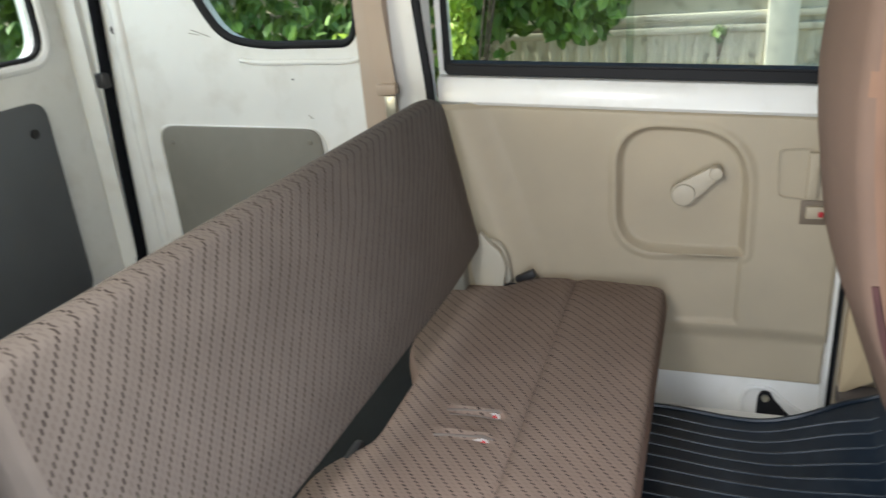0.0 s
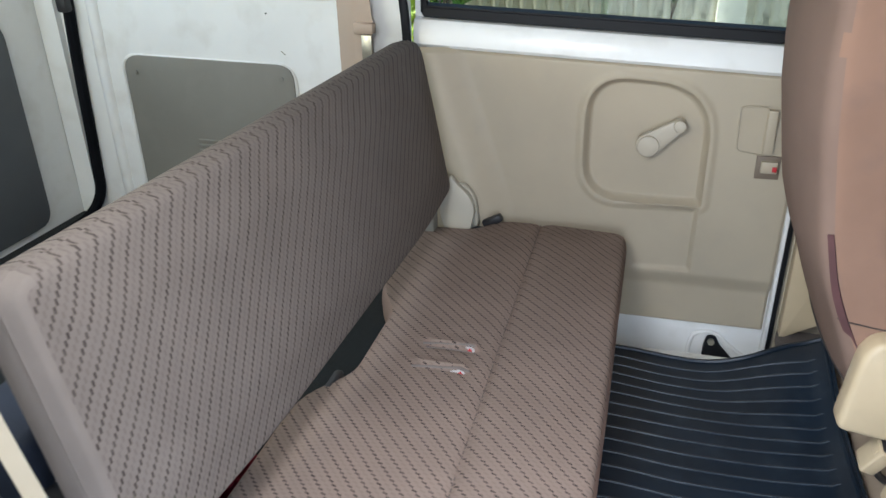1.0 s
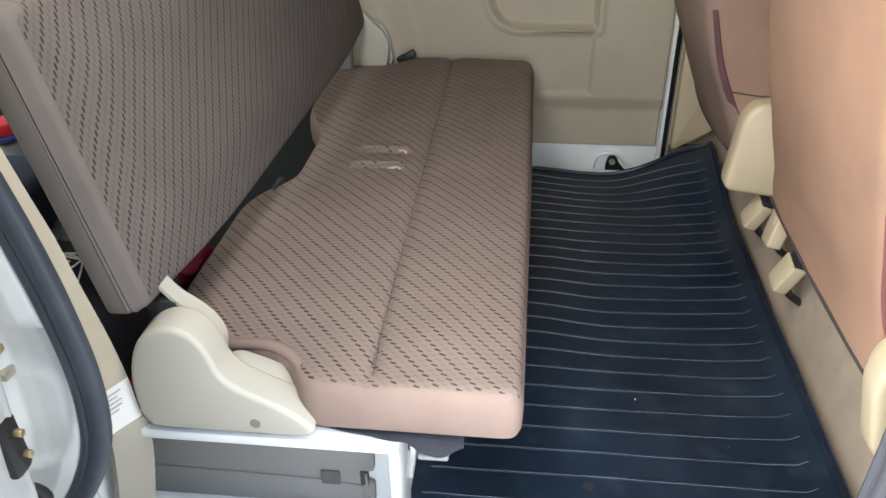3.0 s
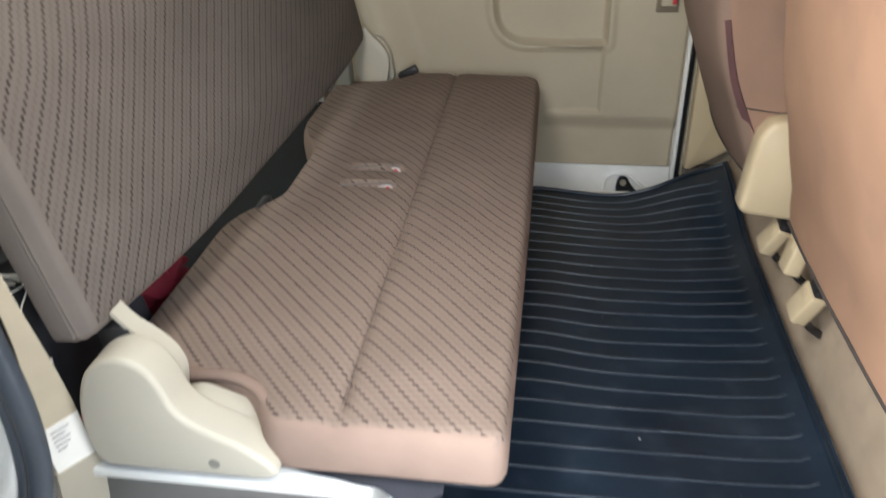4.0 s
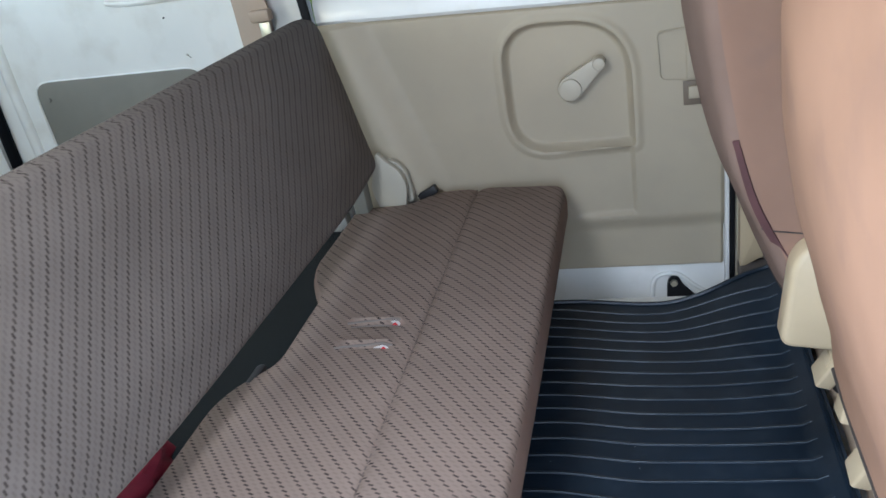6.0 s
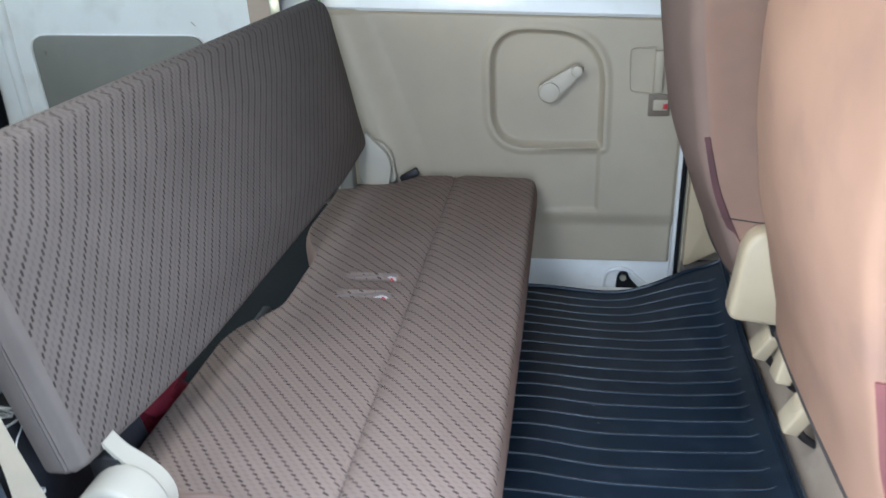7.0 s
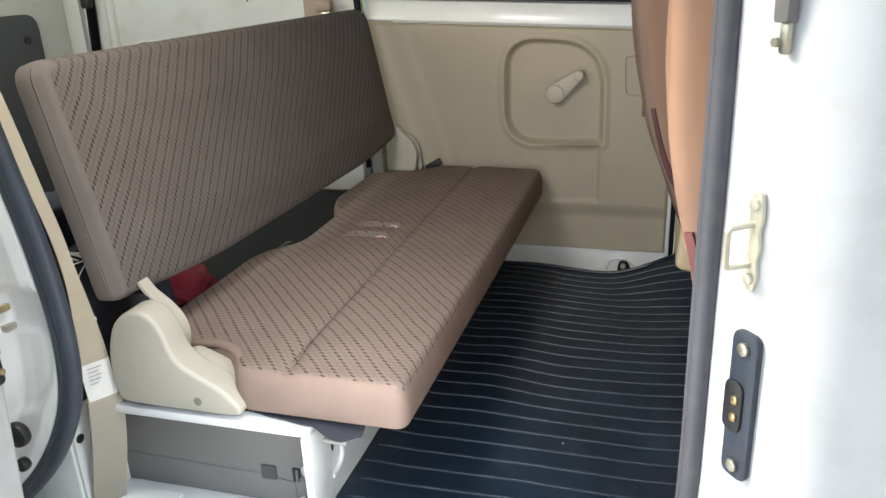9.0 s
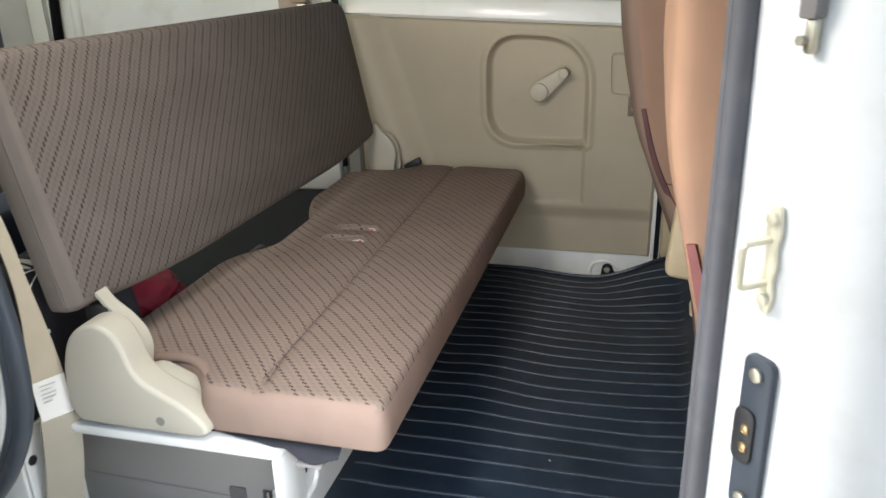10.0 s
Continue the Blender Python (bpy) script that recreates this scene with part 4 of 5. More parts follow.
# belt slits in the cushion: a lifted lip, and a belt end with a red tip showing under it
for cy, red in ((0.655, 0.0045), (0.580, 0.0060)):
    def lip(k, dy=0.0, dz=0.0):
        x = -0.335 + 0.108 * k
        return Vector((x, cy + 0.004 * math.sin(k * 3.1) + dy, 0.2715 + dz))

    # dark ribbon painting the shadow inside the slit
    bm = bmesh.new()
    ribbon(bm, [lip(k, -0.001, -0.0022) for k in np.linspace(0.04, 0.97, 14)], (0, 1, 0), lambda k: 0.0006 + 0.0040 * math.sin(math.pi * k), 0.0005)
    part("slit", bm, SLIT, cushion, "dark belt slit")
    bm = bmesh.new()
    tube(bm, [lip(k, 0.0052 + 0.003 * ease(0.4, 0.8, k), 0.0006 + 0.0040 * math.exp(-(((k - 0.80) / 0.14) ** 2)) + 0.002 * math.sin(math.pi * k)) for k in np.linspace(0.0, 1.0, 26)], 0.0026, 8)
    part("welt", bm, PLAIN_SHADED, cushion)
    bm = bmesh.new()
    tube(bm, [lip(k, -0.0055, -0.0016 + 0.001 * math.sin(math.pi * k)) for k in np.linspace(0.08, 0.95, 20)], 0.0016, 8)
    part("welt", bm, PLAIN_SHADED, cushion)

    def wedge(corners, name, mat, text):
        bm = bmesh.new()
        a = [bm.verts.new(v) for v in corners]
        b = [bm.verts.new(v + Vector((0, 0.0012, 0.0004))) for v in corners]
        bm.faces.new(a), bm.faces.new(b)
        for k in range(len(a)):
            q = (k + 1) % len(a)
            bm.faces.new((a[k], a[q], b[q], b[k]))
        part(name, bm, mat, cushion, text)

    wedge([lip(0.52, -0.0015, -0.0018), lip(0.94, -0.002, -0.0016), lip(0.88, 0.003, 0.0026), lip(0.80, 0.004, 0.0040), lip(0.68, 0.002, 0.0012)], "belt_tip", BELT_END, "white belt end in the slit")
    wedge([lip(0.80 - red * 4, -0.0032, -0.0002), lip(0.80 + red * 16, -0.0035, -0.0002), lip(0.82, 0.0014, red * 0.5)], "buckle_tip", RED, "red buckle tip")

# backrest, leaning back, its far end a little further forward
BACK_LEN, BACK_H, BACK_T = 1.195, 0.388, 0.05
lean = math.atan2(0.062, 0.345)
up = Vector((-math.sin(lean), 0, math.cos(lean)))
along = Vector((0.034, BACK_LEN, 0.0)).normalized()
out_n = up.cross(along) * -1
if out_n.x < 0:
    out_n = -out_n
back_m = Matrix((
    (up.x, along.x, out_n.x, -0.4345),
    (up.y, along.y, out_n.y, -0.006),
    (up.z, along.z, out_n.z, 0.3455),
    (0, 0, 0, 1),
))
b_out = rounded([(0.024, 0), (BACK_H, -0.002), (BACK_H, BACK_LEN - 0.012), (0.02, BACK_LEN), (0.0, BACK_LEN - 0.2), (0.0, 0.24)], [0.012, 0.03, 0.05, 0.03, 0.15, 0.15])


def back_top(d, x, y):
    r = 0.016
    z = -0.016 + 0.016 * math.sqrt(max(0.0, 1 - max(0.0, (r - d) / r) ** 2)) if d < r else 0.0
    z += 0.010 * ease(0.01, 0.1, d) + 0.0012 * noise.noise(Vector((x * 8, y * 8, 4)))
    return z - 0.006


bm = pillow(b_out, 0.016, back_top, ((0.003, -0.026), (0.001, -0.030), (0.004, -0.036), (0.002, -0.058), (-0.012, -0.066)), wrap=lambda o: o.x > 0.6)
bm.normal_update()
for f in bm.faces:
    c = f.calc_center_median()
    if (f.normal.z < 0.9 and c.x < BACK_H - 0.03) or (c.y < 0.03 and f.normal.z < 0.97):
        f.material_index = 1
back = part("backrest", bm, (WOVEN_SHADED, PLAIN_SHADED), bench, "taupe backrest with upright rows of dark dashes")
back.matrix_basis = back_m
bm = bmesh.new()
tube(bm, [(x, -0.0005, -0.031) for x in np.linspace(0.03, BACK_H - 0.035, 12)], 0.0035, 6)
part("piping", bm, PLAIN_SHADED, back)

# rolled edge of the cushion round the hinge cover
bm = bmesh.new()
tube(bm, smoothed([(-0.40, 0.083, 0.248), (-0.345, 0.075, 0.259), (-0.308, 0.060, 0.259), (-0.284, 0.038, 0.255), (-0.270, 0.018, 0.246), (-0.260, 0.016, 0.236)]), 0.0085, 10)
part("rolled_edge", bm, PLAIN, cushion)

# hinge covers
COVER_PROFILE = [(-0.487, 0.212), (-0.488, 0.250), (-0.482, 0.290), (-0.466, 0.328), (-0.440, 0.350), (-0.414, 0.354), (-0.391, 0.342), (-0.377, 0.316), (-0.370, 0.290), (-0.356, 0.270), (-0.328, 0.253), (-0.296, 0.236), (-0.272, 0.217), (-0.261, 0.202), (-0.265, 0.192), (-0.285, 0.1875), (-0.34, 0.1875), (-0.455, 0.1885), (-0.478, 0.195)]
smooth_profile = [(v.x, v.y) for v in smoothed([(x, z, 0) for x, z in COVER_PROFILE + COVER_PROFILE[:1]], 3)][:-1]
hinge_cover = part("hinge_cover", prism(smooth_profile, "y", -0.021, 0.030, 0.015, 6), CREAM, bench, "cream plastic hinge cover")
part("screw_hole", disc(bmesh.new(), -0.3345, -0.0205, 0.2085, 0.0070, 0.003), BOARD, hinge_cover)
inner_profile = rounded([(-0.392, 0.200), (-0.389, 0.258), (-0.368, 0.266), (-0.316, 0.246), (-0.280, 0.218), (-0.268, 0.2)], [0.01, 0.008, 0.012, 0.02, 0.02, 0.01])
part("inner_cover", prism(inner_profile, "y", 0.027, 0.056, 0.005, 3), CREAM, hinge_cover)
bm = bmesh.new()
ribbon(bm, smoothed([(-0.446, 0.040, 0.380), (-0.431, 0.040, 0.360), (-0.410, 0.041, 0.340), (-0.393, 0.042, 0.317), (-0.386, 0.042, 0.294), (-0.389, 0.042, 0.270), (-0.395, 0.042, 0.25)]), (0, 1, 0), lambda q: 0.0115 + 0.003 * ease(0.1, 0.5, q), 0.0026)
part("recliner_flap", bm, CREAM, hinge_cover)
part("hinge_bracket", boxed(-0.470, -0.425, 0.024, 0.055, 0.30, 0.362, bevel=0.010), BLACK, bench)
far_profile = rounded([(-0.438, 0.245), (-0.454, 0.30), (-0.441, 0.347), (-0.424, 0.393), (-0.402, 0.367), (-0.376, 0.344), (-0.363, 0.31), (-0.376, 0.245)], [0.01, 0.02, 0.02, 0.005, 0.02, 0.025, 0.03, 0.01])
part("hinge_cover", prism(far_profile, "y", 1.205, 1.224, 0.004), CREAM, bench, "cream plastic hinge cover")
far_rim = rounded([(-0.41, 0.245), (-0.42, 0.362), (-0.392, 0.360), (-0.368, 0.33), (-0.358, 0.245)], 0.025)
part("inner_cover", prism(far_rim, "y", 1.236, 1.258, 0.005), CREAM, bench)
part("hinge_bracket", boxed(-0.49, -0.455, 1.16, 1.2, 0.18, 0.40, bevel=0.005), BOARD, bench)
part("latch_lever", boxed(-0.47, -0.452, 0.50, 0.56, 0.24, 0.262, bevel=0.006), BLACK, bench)
buckle = thing("belt_buckle", "black seat belt buckle beside the cushion", "buckle", (-0.322, 1.245, 0.27))
part("buckle_body", boxed(-0.030, 0.022, -0.010, 0.010, -0.010, 0.010, bevel=0.004, m=Matrix.Rotation(radians(-28), 4, "Y")), BLACK, buckle)
part("strap", boxed(-0.08, -0.03, -0.008, 0.008, -0.03, -0.024, bevel=0.002), DARK, buckle)

# ---- rubber mat ----
MAT_X0, MAT_X1, MAT_Y0, MAT_Y1 = -0.165, 0.474, 0.0, 1.160


def mat_z(x, y):
    z = 0.052 * ease(0.20, 0.47, x) * ease(0.86, 1.19, y) + 0.02 * ease(0.42, 0.49, x)
    z += 0.006 * math.sin(x * 13 + y * 1.8) + 0.006 * noise.noise(Vector((x * 6, y * 3, 2)))
    z += 0.006 * ease(-0.05, -0.15, x)
    return z


def mat_far(x):
    return MAT_Y1 - 0.015 * ease(0.1, -0.15, x) + 0.032 * ease(0.28, 0.45, x)


mx = np.linspace(MAT_X0, MAT_X1, 60)
my = np.linspace(0, 1, 90)
bm = sheet(mx, my, lambda x, s: (x, MAT_Y0 + s * (mat_far(x) - MAT_Y0), mat_z(x, s * mat_far(x))))
low = bmesh.ops.extrude_face_region(bm, geom=list(bm.faces))
bmesh.ops.translate(bm, vec=(0, 0, -0.016), verts=[v for v in low["geom"] if isinstance(v, bmesh.types.BMVert)])
mat = tagged(part("floor_mat", bm, RUBBER), "black ribbed rubber floor mat curling up at one corner", "mat")
rib_n = 25
for i in range(rib_n):
    y = 0.065 + i * 0.0505 - 0.0003 * i * (i - 1)
    xa, xb = -0.14 + 0.01 * math.sin(i * 2.1), 0.442
    bm = bmesh.new()
    xs = np.linspace(xa, xb, 34)
    rows = []
    for x in xs:
        h = min(ease(xa, xa + 0.02, x), ease(xb, xb - 0.012, x))
        yy = min(y + 0.0015 * math.sin(x * 9 + i) - 0.010 * math.exp(-(((x - 0.14) / 0.12) ** 2)) + 0.006 * ease(0.425, xb, x), mat_far(x) - 0.01)
        rows.append([bm.verts.new((x, yy + o, mat_z(x, yy) + z)) for o, z in ((-0.0022, -0.001), (-0.0007, 0.0024 * h), (0.0007, 0.0024 * h), (0.009, -0.0008))])
    for a, b in zip(rows, rows[1:]):
        for k in range(3):
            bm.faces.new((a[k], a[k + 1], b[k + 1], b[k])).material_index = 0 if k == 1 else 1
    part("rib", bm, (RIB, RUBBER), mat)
bm = bmesh.new()
tube(bm, [(0.464, s * 1.165 + 0.01, mat_z(0.464, s * 1.17) + 0.001) for s in np.linspace(0, 1, 50)], 0.005, 6)
tube(bm, [(x, mat_far(x) - 0.012, mat_z(x, mat_far(x)) + 0.001) for x in np.linspace(-0.15, 0.464, 40)], 0.005, 6)
part("rim", bm, RUBBER, mat)
part("eyelet", disc(bmesh.new(), 0.105, 0.090, mat_z(0.105, 0.090), 0.008, 0.004, axis="z"), BLACK, mat)
random.seed(11)
bm = bmesh.new()
for _ in range(9):
    x, y = random.uniform(-0.1, 0.44), random.uniform(0.1, 1.1)
    s = random.uniform(0.0003, 0.0007)
    box(bm, x - s, x + s, y - s, y + s, mat_z(x, y) + 0.0005, mat_z(x, y) + 0.0015)
for x, y, s in ((0.151, 0.354, 0.0009), (0.194, 0.286, 0.0014)):
    box(bm, x - s, x + s, y - s, y + s * 0.6, mat_z(x, y), mat_z(x, y) + 0.002)
tagged(part("crumbs", bm, INK), "tiny pale crumbs on the rubber mat", "crumbs", kind="stuff")

# ---- front seats and the step below them ----
bm = bmesh.new()
prof = [(0.492, -0.01), (0.496, 0.03), (0.506, 0.15), (0.52, 0.20), (0.60, 0.22), (1.5, 0.22), (1.5, -0.01)]
a = [bm.verts.new((x, -0.03, z)) for x, z in prof]
b = [bm.verts.new((x, 1.26, z)) for x, z in prof]
bm.faces.new(a), bm.faces.new(b)
for i in range(len(prof)):
    j = (i + 1) % len(prof)
    bm.faces.new((a[i], a[j], b[j], b[i]))
tagged(part("seat_riser", bm, TAN), "dusty tan carpeted step below the front seats", "step", kind="structure")


def front_seat(label, y0, y1, rear, thick, strip, wide, foot, cloth, rear_cloth, bulge, corner, trim_cloth, fold=None):
    """A front seat seen from behind: a padded back whose rear face meets the side panels in a sewn ridge, with a base and a red strip."""
    mid, h = (y0 + y1) / 2, (y1 - y0) / 2
    s = thing("front_seat", label, "car seat", (0, mid, 0), group="front seats")

    def half(z):
        return h * (1.0 - 0.10 * ease(0.74, 0.96, z) - 0.45 * ease(0.95, 1.006, z)) - 0.006 * ease(foot + 0.03, foot, z)

    def section(z):
        xr, w = np.interp(z, *rear), half(z)
        t = thick * (1 - 0.25 * ease(0.6, 0.95, z) - 0.5 * ease(0.95, 1.006, z))
        pts = resampled(rounded([(xr, -w), (xr + t, -w), (xr + t, w), (xr, w)], [corner, 0.05, 0.05, corner], 8), 0.007)
        out = []
        for x, y in pts:
            near = ease(xr + 0.03, xr, x)
            out.append((x - near * bulge * (1 - (y / w) ** 2) + 0.0025 * noise.noise(Vector((x * 14, y * 9, z * 9 + y0))), y))
        return out

    zs = [foot, foot + 0.008, foot + 0.025] + list(np.linspace(foot + 0.06, 0.94, 20)) + [0.96, 0.98, 0.995, 1.005]
    n = 110
    bm = bmesh.new()
    rings = []
    for z in zs:
        pts = section(z)
        run = [0.0]
        for p, q in zip(pts, pts[1:] + pts[:1]):
            run.append(run[-1] + math.dist(p, q))
        ring = []
        for k in range(n):
            want = run[-1] * k / n
            m = next(i for i in range(len(pts)) if run[i + 1] >= want)
            f = (want - run[m]) / max(run[m + 1] - run[m], 1e-9)
            p, q = pts[m], pts[(m + 1) % len(pts)]
            ring.append(bm.verts.new((p[0] + (q[0] - p[0]) * f, p[1] + (q[1] - p[1]) * f, z)))
        rings.append(ring)
    for z, a, b in zip(zs, rings, rings[1:]):
        for k in range(n):
            f = bm.faces.new((a[k], a[(k + 1) % n], b[(k + 1) % n], b[k]))
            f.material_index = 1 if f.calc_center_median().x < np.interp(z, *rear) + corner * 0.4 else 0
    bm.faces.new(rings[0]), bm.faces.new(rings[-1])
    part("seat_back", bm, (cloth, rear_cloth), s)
    bm = bmesh.new()
    tube(bm, [(np.interp(foot, *rear) + 0.001 - bulge * (1 - (y / h) ** 2), y, foot + 0.002) for y in np.linspace(-h + corner, h - corner, 24)], 0.004, 8)
    part("hem", bm, SLIT_DARK, s, "dark hem along the lower edge")
    if fold:
        bm = bmesh.new()
        tube(bm, [(x, y - 0.0004, fold + 0.004 * math.sin(x * 40)) for x, y in section(fold) if y < -half(fold) + 0.012], 0.0013, 6)
        part("fold", bm, SLIT_DARK, s, "sewn fold across the seat back")
    part("seat_cushion", boxed(np.interp(0.25, *rear) + 0.1, np.interp(0.25, *rear) + 0.6, -h, h, 0.221, 0.36, bevel=0.04, seg=3), cloth, s)
    bm = bmesh.new()
    path = [(np.interp(z, *rear) + corner * 0.42 + dx, -half(z) + corner * 0.10 + dy, z) for dx, dy, z in strip]
    ribbon(bm, smoothed(path, 6), (1, -0.55, 0), lambda q: wide * (0.8 + 0.3 * math.sin(q * 3.1)), 0.0022)
    part("piping", bm, trim_cloth, s, "dark red piping strip")
    return s


# colour of the tubes that draw the lower edge line and the fold
SLIT_DARK = material("dark brown edge line", (0.045, 0.035, 0.030), 0.9, vary=0.2, scale=30)
NEAR_REAR = ((0.2, 0.285, 0.334, 0.385, 0.44, 0.50, 0.56, 0.62, 0.67, 0.75, 0.82, 1.0), (0.43, 0.416, 0.412, 0.397, 0.384, 0.368, 0.356, 0.347, 0.342, 0.340, 0.343, 0.36))
FAR_REAR = ((0.2, 0.30, 0.34, 0.40, 0.44, 0.50, 0.60, 0.68, 0.80, 1.0), (0.425, 0.385, 0.370, 0.346, 0.330, 0.311, 0.292, 0.280, 0.270, 0.28))
front_seat("rosy brown cloth front seat beside the open doorway", 0.045, 0.54, NEAR_REAR, 0.17, [(0.0, 0.0, 0.503), (0.0, 0.0, 0.45), (0.0, 0.0, 0.40), (0.002, 0.002, 0.36), (0.008, 0.004, 0.325)], 0.0072, 0.268, COVER, COVER, 0.005, 0.022, PIPING_LIT)
front_seat("rosy brown cloth front seat beside the closed sliding door", 0.70, 1.19, FAR_REAR, 0.17, [(0.0, 0.0, 0.54), (0.0, 0.0, 0.46), (0.0, 0.0, 0.41), (0.005, 0.002, 0.36), (0.014, 0.004, 0.30), (0.02, 0.004, 0.262)], 0.0058, 0.25, COVER_SHADED, COVER_REAR_SHADED, 0.022, 0.026, PIPING, 0.388)
# recliner covers and catches
rec_far = thing("recliner_cover", "cream plastic recliner cover beside the far front seat", "seat cover", (0.437, 0.69, 0.292), group="recliner covers")
part("cover", prism(rounded([(-0.062, -0.085), (0.05, -0.10), (0.10, -0.10), (0.10, 0.07), (0.02, 0.095), (-0.030, 0.088), (-0.048, 0.06)], [0.02, 0.02, 0.02, 0.05, 0.04, 0.03, 0.03]), "y", -0.03, 0.02, 0.012, 3), CREAM_WARM, rec_far)
part("inner_shell", prism(rounded([(-0.052, -0.078), (0.05, -0.094), (0.094, -0.094), (0.094, 0.06), (0.018, 0.086), (-0.026, 0.08), (-0.042, 0.055)], 0.02), "y", 0.019, 0.028, 0.003), CREAM_WARM, rec_far)
rec_near = thing("recliner_cover", "cream plastic recliner cover beside the near front seat", "seat cover", (0.465, 0.01, 0.28), group="recliner covers")
part("cover", prism(rounded([(-0.045, -0.09), (0.10, -0.10), (0.10, 0.08), (0.03, 0.09), (-0.06, 0.075), (-0.072, 0.03)], 0.03), "y", -0.015, 0.03, 0.01, 3), CREAM_WARM, rec_near)
part("inner_shell", prism(rounded([(-0.038, -0.084), (0.094, -0.094), (0.094, 0.074), (0.028, 0.082), (-0.054, 0.068), (-0.064, 0.03)], 0.025), "y", 0.029, 0.038, 0.003), CREAM_WARM, rec_near)
for y, z, lean_x, swing in ((0.690, 0.152, 20, 16), (0.566, 0.188, 12, -6), (0.468, 0.155, 18, 14)):
    k = thing("belt_stalk", "cream plastic seat belt stalk on the riser", "buckle", (0.458, y, z), group="belt stalks")
    tilt = Matrix.Rotation(radians(swing), 4, "X") @ Matrix.Rotation(radians(lean_x), 4, "Y")
    part("stalk", boxed(-0.014, 0.014, -0.023, 0.021, -0.038, 0.026, bevel=0.005, seg=3, m=tilt), CREAM_WARM, k)
    part("slot", boxed(-0.011, 0.012, -0.019, 0.017, 0.024, 0.038, bevel=0.004, m=tilt), BLACK, k)
    part("release", boxed(-0.0155, -0.012, -0.014, 0.012, 0.006, 0.022, bevel=0.001, m=tilt), CREAM_WARM, k)
    bm = bmesh.new()
    tube(bm, smoothed([(0.004, 0.0, -0.034), (0.016, 0.012, -0.058), (0.046, 0.022, -0.085)]), 0.007, 8)
    part("anchor", bm, BLACK, k)

# ---- front pillar of the doorway ----
pillar = thing("wall_pillar", "white painted door pillar with seal, striker and contact plate", "pillar", (0, 0, 0), kind="structure")
plan = rounded([(0.398, -0.078), (0.407, -0.098), (0.462, -0.165), (0.50, -0.185), (0.66, -0.19), (0.66, -0.06), (0.50, -0.05), (0.42, -0.055)], [0.004, 0.006, 0.02, 0.02, 0, 0, 0.02, 0.01])
bm = bmesh.new()
zs = [-0.25, 0.0, 0.25, 0.5, 0.75, 1.0, 1.315]
lean_in = lambda z: -0.012 * ease(0.3, -0.2, z) + 0.0 * z
rings = [[bm.verts.new((x + lean_in(z), y + 0.03 * ease(0.5, 1.25, z), z)) for x, y in plan] for z in zs]
for a, b in zip(rings, rings[1:]):
    for k in range(len(plan)):
        bm.faces.new((a[k], a[(k + 1) % len(plan)], b[(k + 1) % len(plan)], b[k]))
bm.faces.new(rings[0]), bm.faces.new(rings[-1])
part("shell", bm, WHITE, pillar)
bm = boxed(0.664, 1.95, -0.19, -0.07, -0.5, 0.74, bevel=0.01)
tagged(part("door_3", bm, WHITE), "closed white front door beside the open doorway", "door", kind="structure")
bm = bmesh.new()
line = [(0.3955 + lean_in(z), -0.088 + 0.03 * ease(0.5, 1.25, z), z) for z in np.linspace(-0.2, 1.2, 30)]
tube(bm, line, 0.0115, 12)
tube(bm, [(x - 0.006, y + 0.016, z) for x, y, z in line], 0.009, 8)
part("door_seal", bm, SEAL_GREY, pillar, "dusty grey rubber door seal")
part("inner_trim", prism(rounded([(0.402, -0.15), (0.46, -0.15), (0.46, 1.2), (0.402, 1.2)], 0.01), "y", -0.066, -0.035, 0.008), CREAM, pillar, "cream inner pillar trim")
face = Vector((0.055, -0.067, 0)).normalized()  # across the slanted face
turn = math.atan2(face.y, face.x)


def on_pillar(x, y, z):
    return Matrix.Translation((x, y, z)) @ Matrix.Rotation(turn, 4, "Z")


ZINC = material("yellow zinc plate", (0.80, 0.75, 0.58), 0.35, 0.4, vary=0.1, scale=40)
striker = thing("door_striker", "yellowish zinc door striker loop on the pillar", "striker")
striker.matrix_basis = on_pillar(0.434, -0.1315, 0.557)
bm = prism(rounded([(-0.004, -0.052), (0.005, -0.052), (0.009, -0.034), (0.006, -0.018), (0.009, -0.004), (0.006, 0.012), (0.009, 0.028), (0.006, 0.052), (-0.005, 0.052), (-0.008, 0.026), (-0.005, 0.0), (-0.008, -0.026)], 0.004), "y", -0.004, 0.001, 0.001)
part("plate", bm, ZINC, striker)
bm = bmesh.new()
tube(bm, [(v.x, v.y, v.z) for v in smoothed([(-0.002, 0.0, -0.023), (-0.003, -0.026, -0.023), (-0.004, -0.0315, -0.0205), (-0.004, -0.033, -0.015), (-0.004, -0.033, 0.011), (-0.004, -0.0315, 0.0165), (-0.003, -0.026, 0.019), (-0.002, 0.0, 0.019)], 5)], 0.0034, 8)
part("loop", bm, ZINC, striker)
for z in (-0.038, 0.04):
    part("screw", disc(bmesh.new(), 0, -0.006, z, 0.006, 0.005, bevel=0.001), ZINC, striker)
plate = thing("contact_plate", "black plastic contact plate with two brass contacts", "plate")
plate.matrix_basis = on_pillar(0.4385, -0.1370, 0.373)
bm = prism(rounded([(-0.018, -0.088), (0.018, -0.088), (0.018, 0.088), (-0.018, 0.088)], 0.012), "y", -0.007, 0.001, 0.002)
# black plastic body; a bluer tone stands for the light on it
body = part("plate_body", bm, SEAL_BLUE, plate)
part("socket", prism(rounded([(-0.020, -0.032), (0.006, -0.032), (0.006, 0.03), (-0.020, 0.03)], 0.012), "y", -0.010, -0.006, 0.002), BLACK, plate)
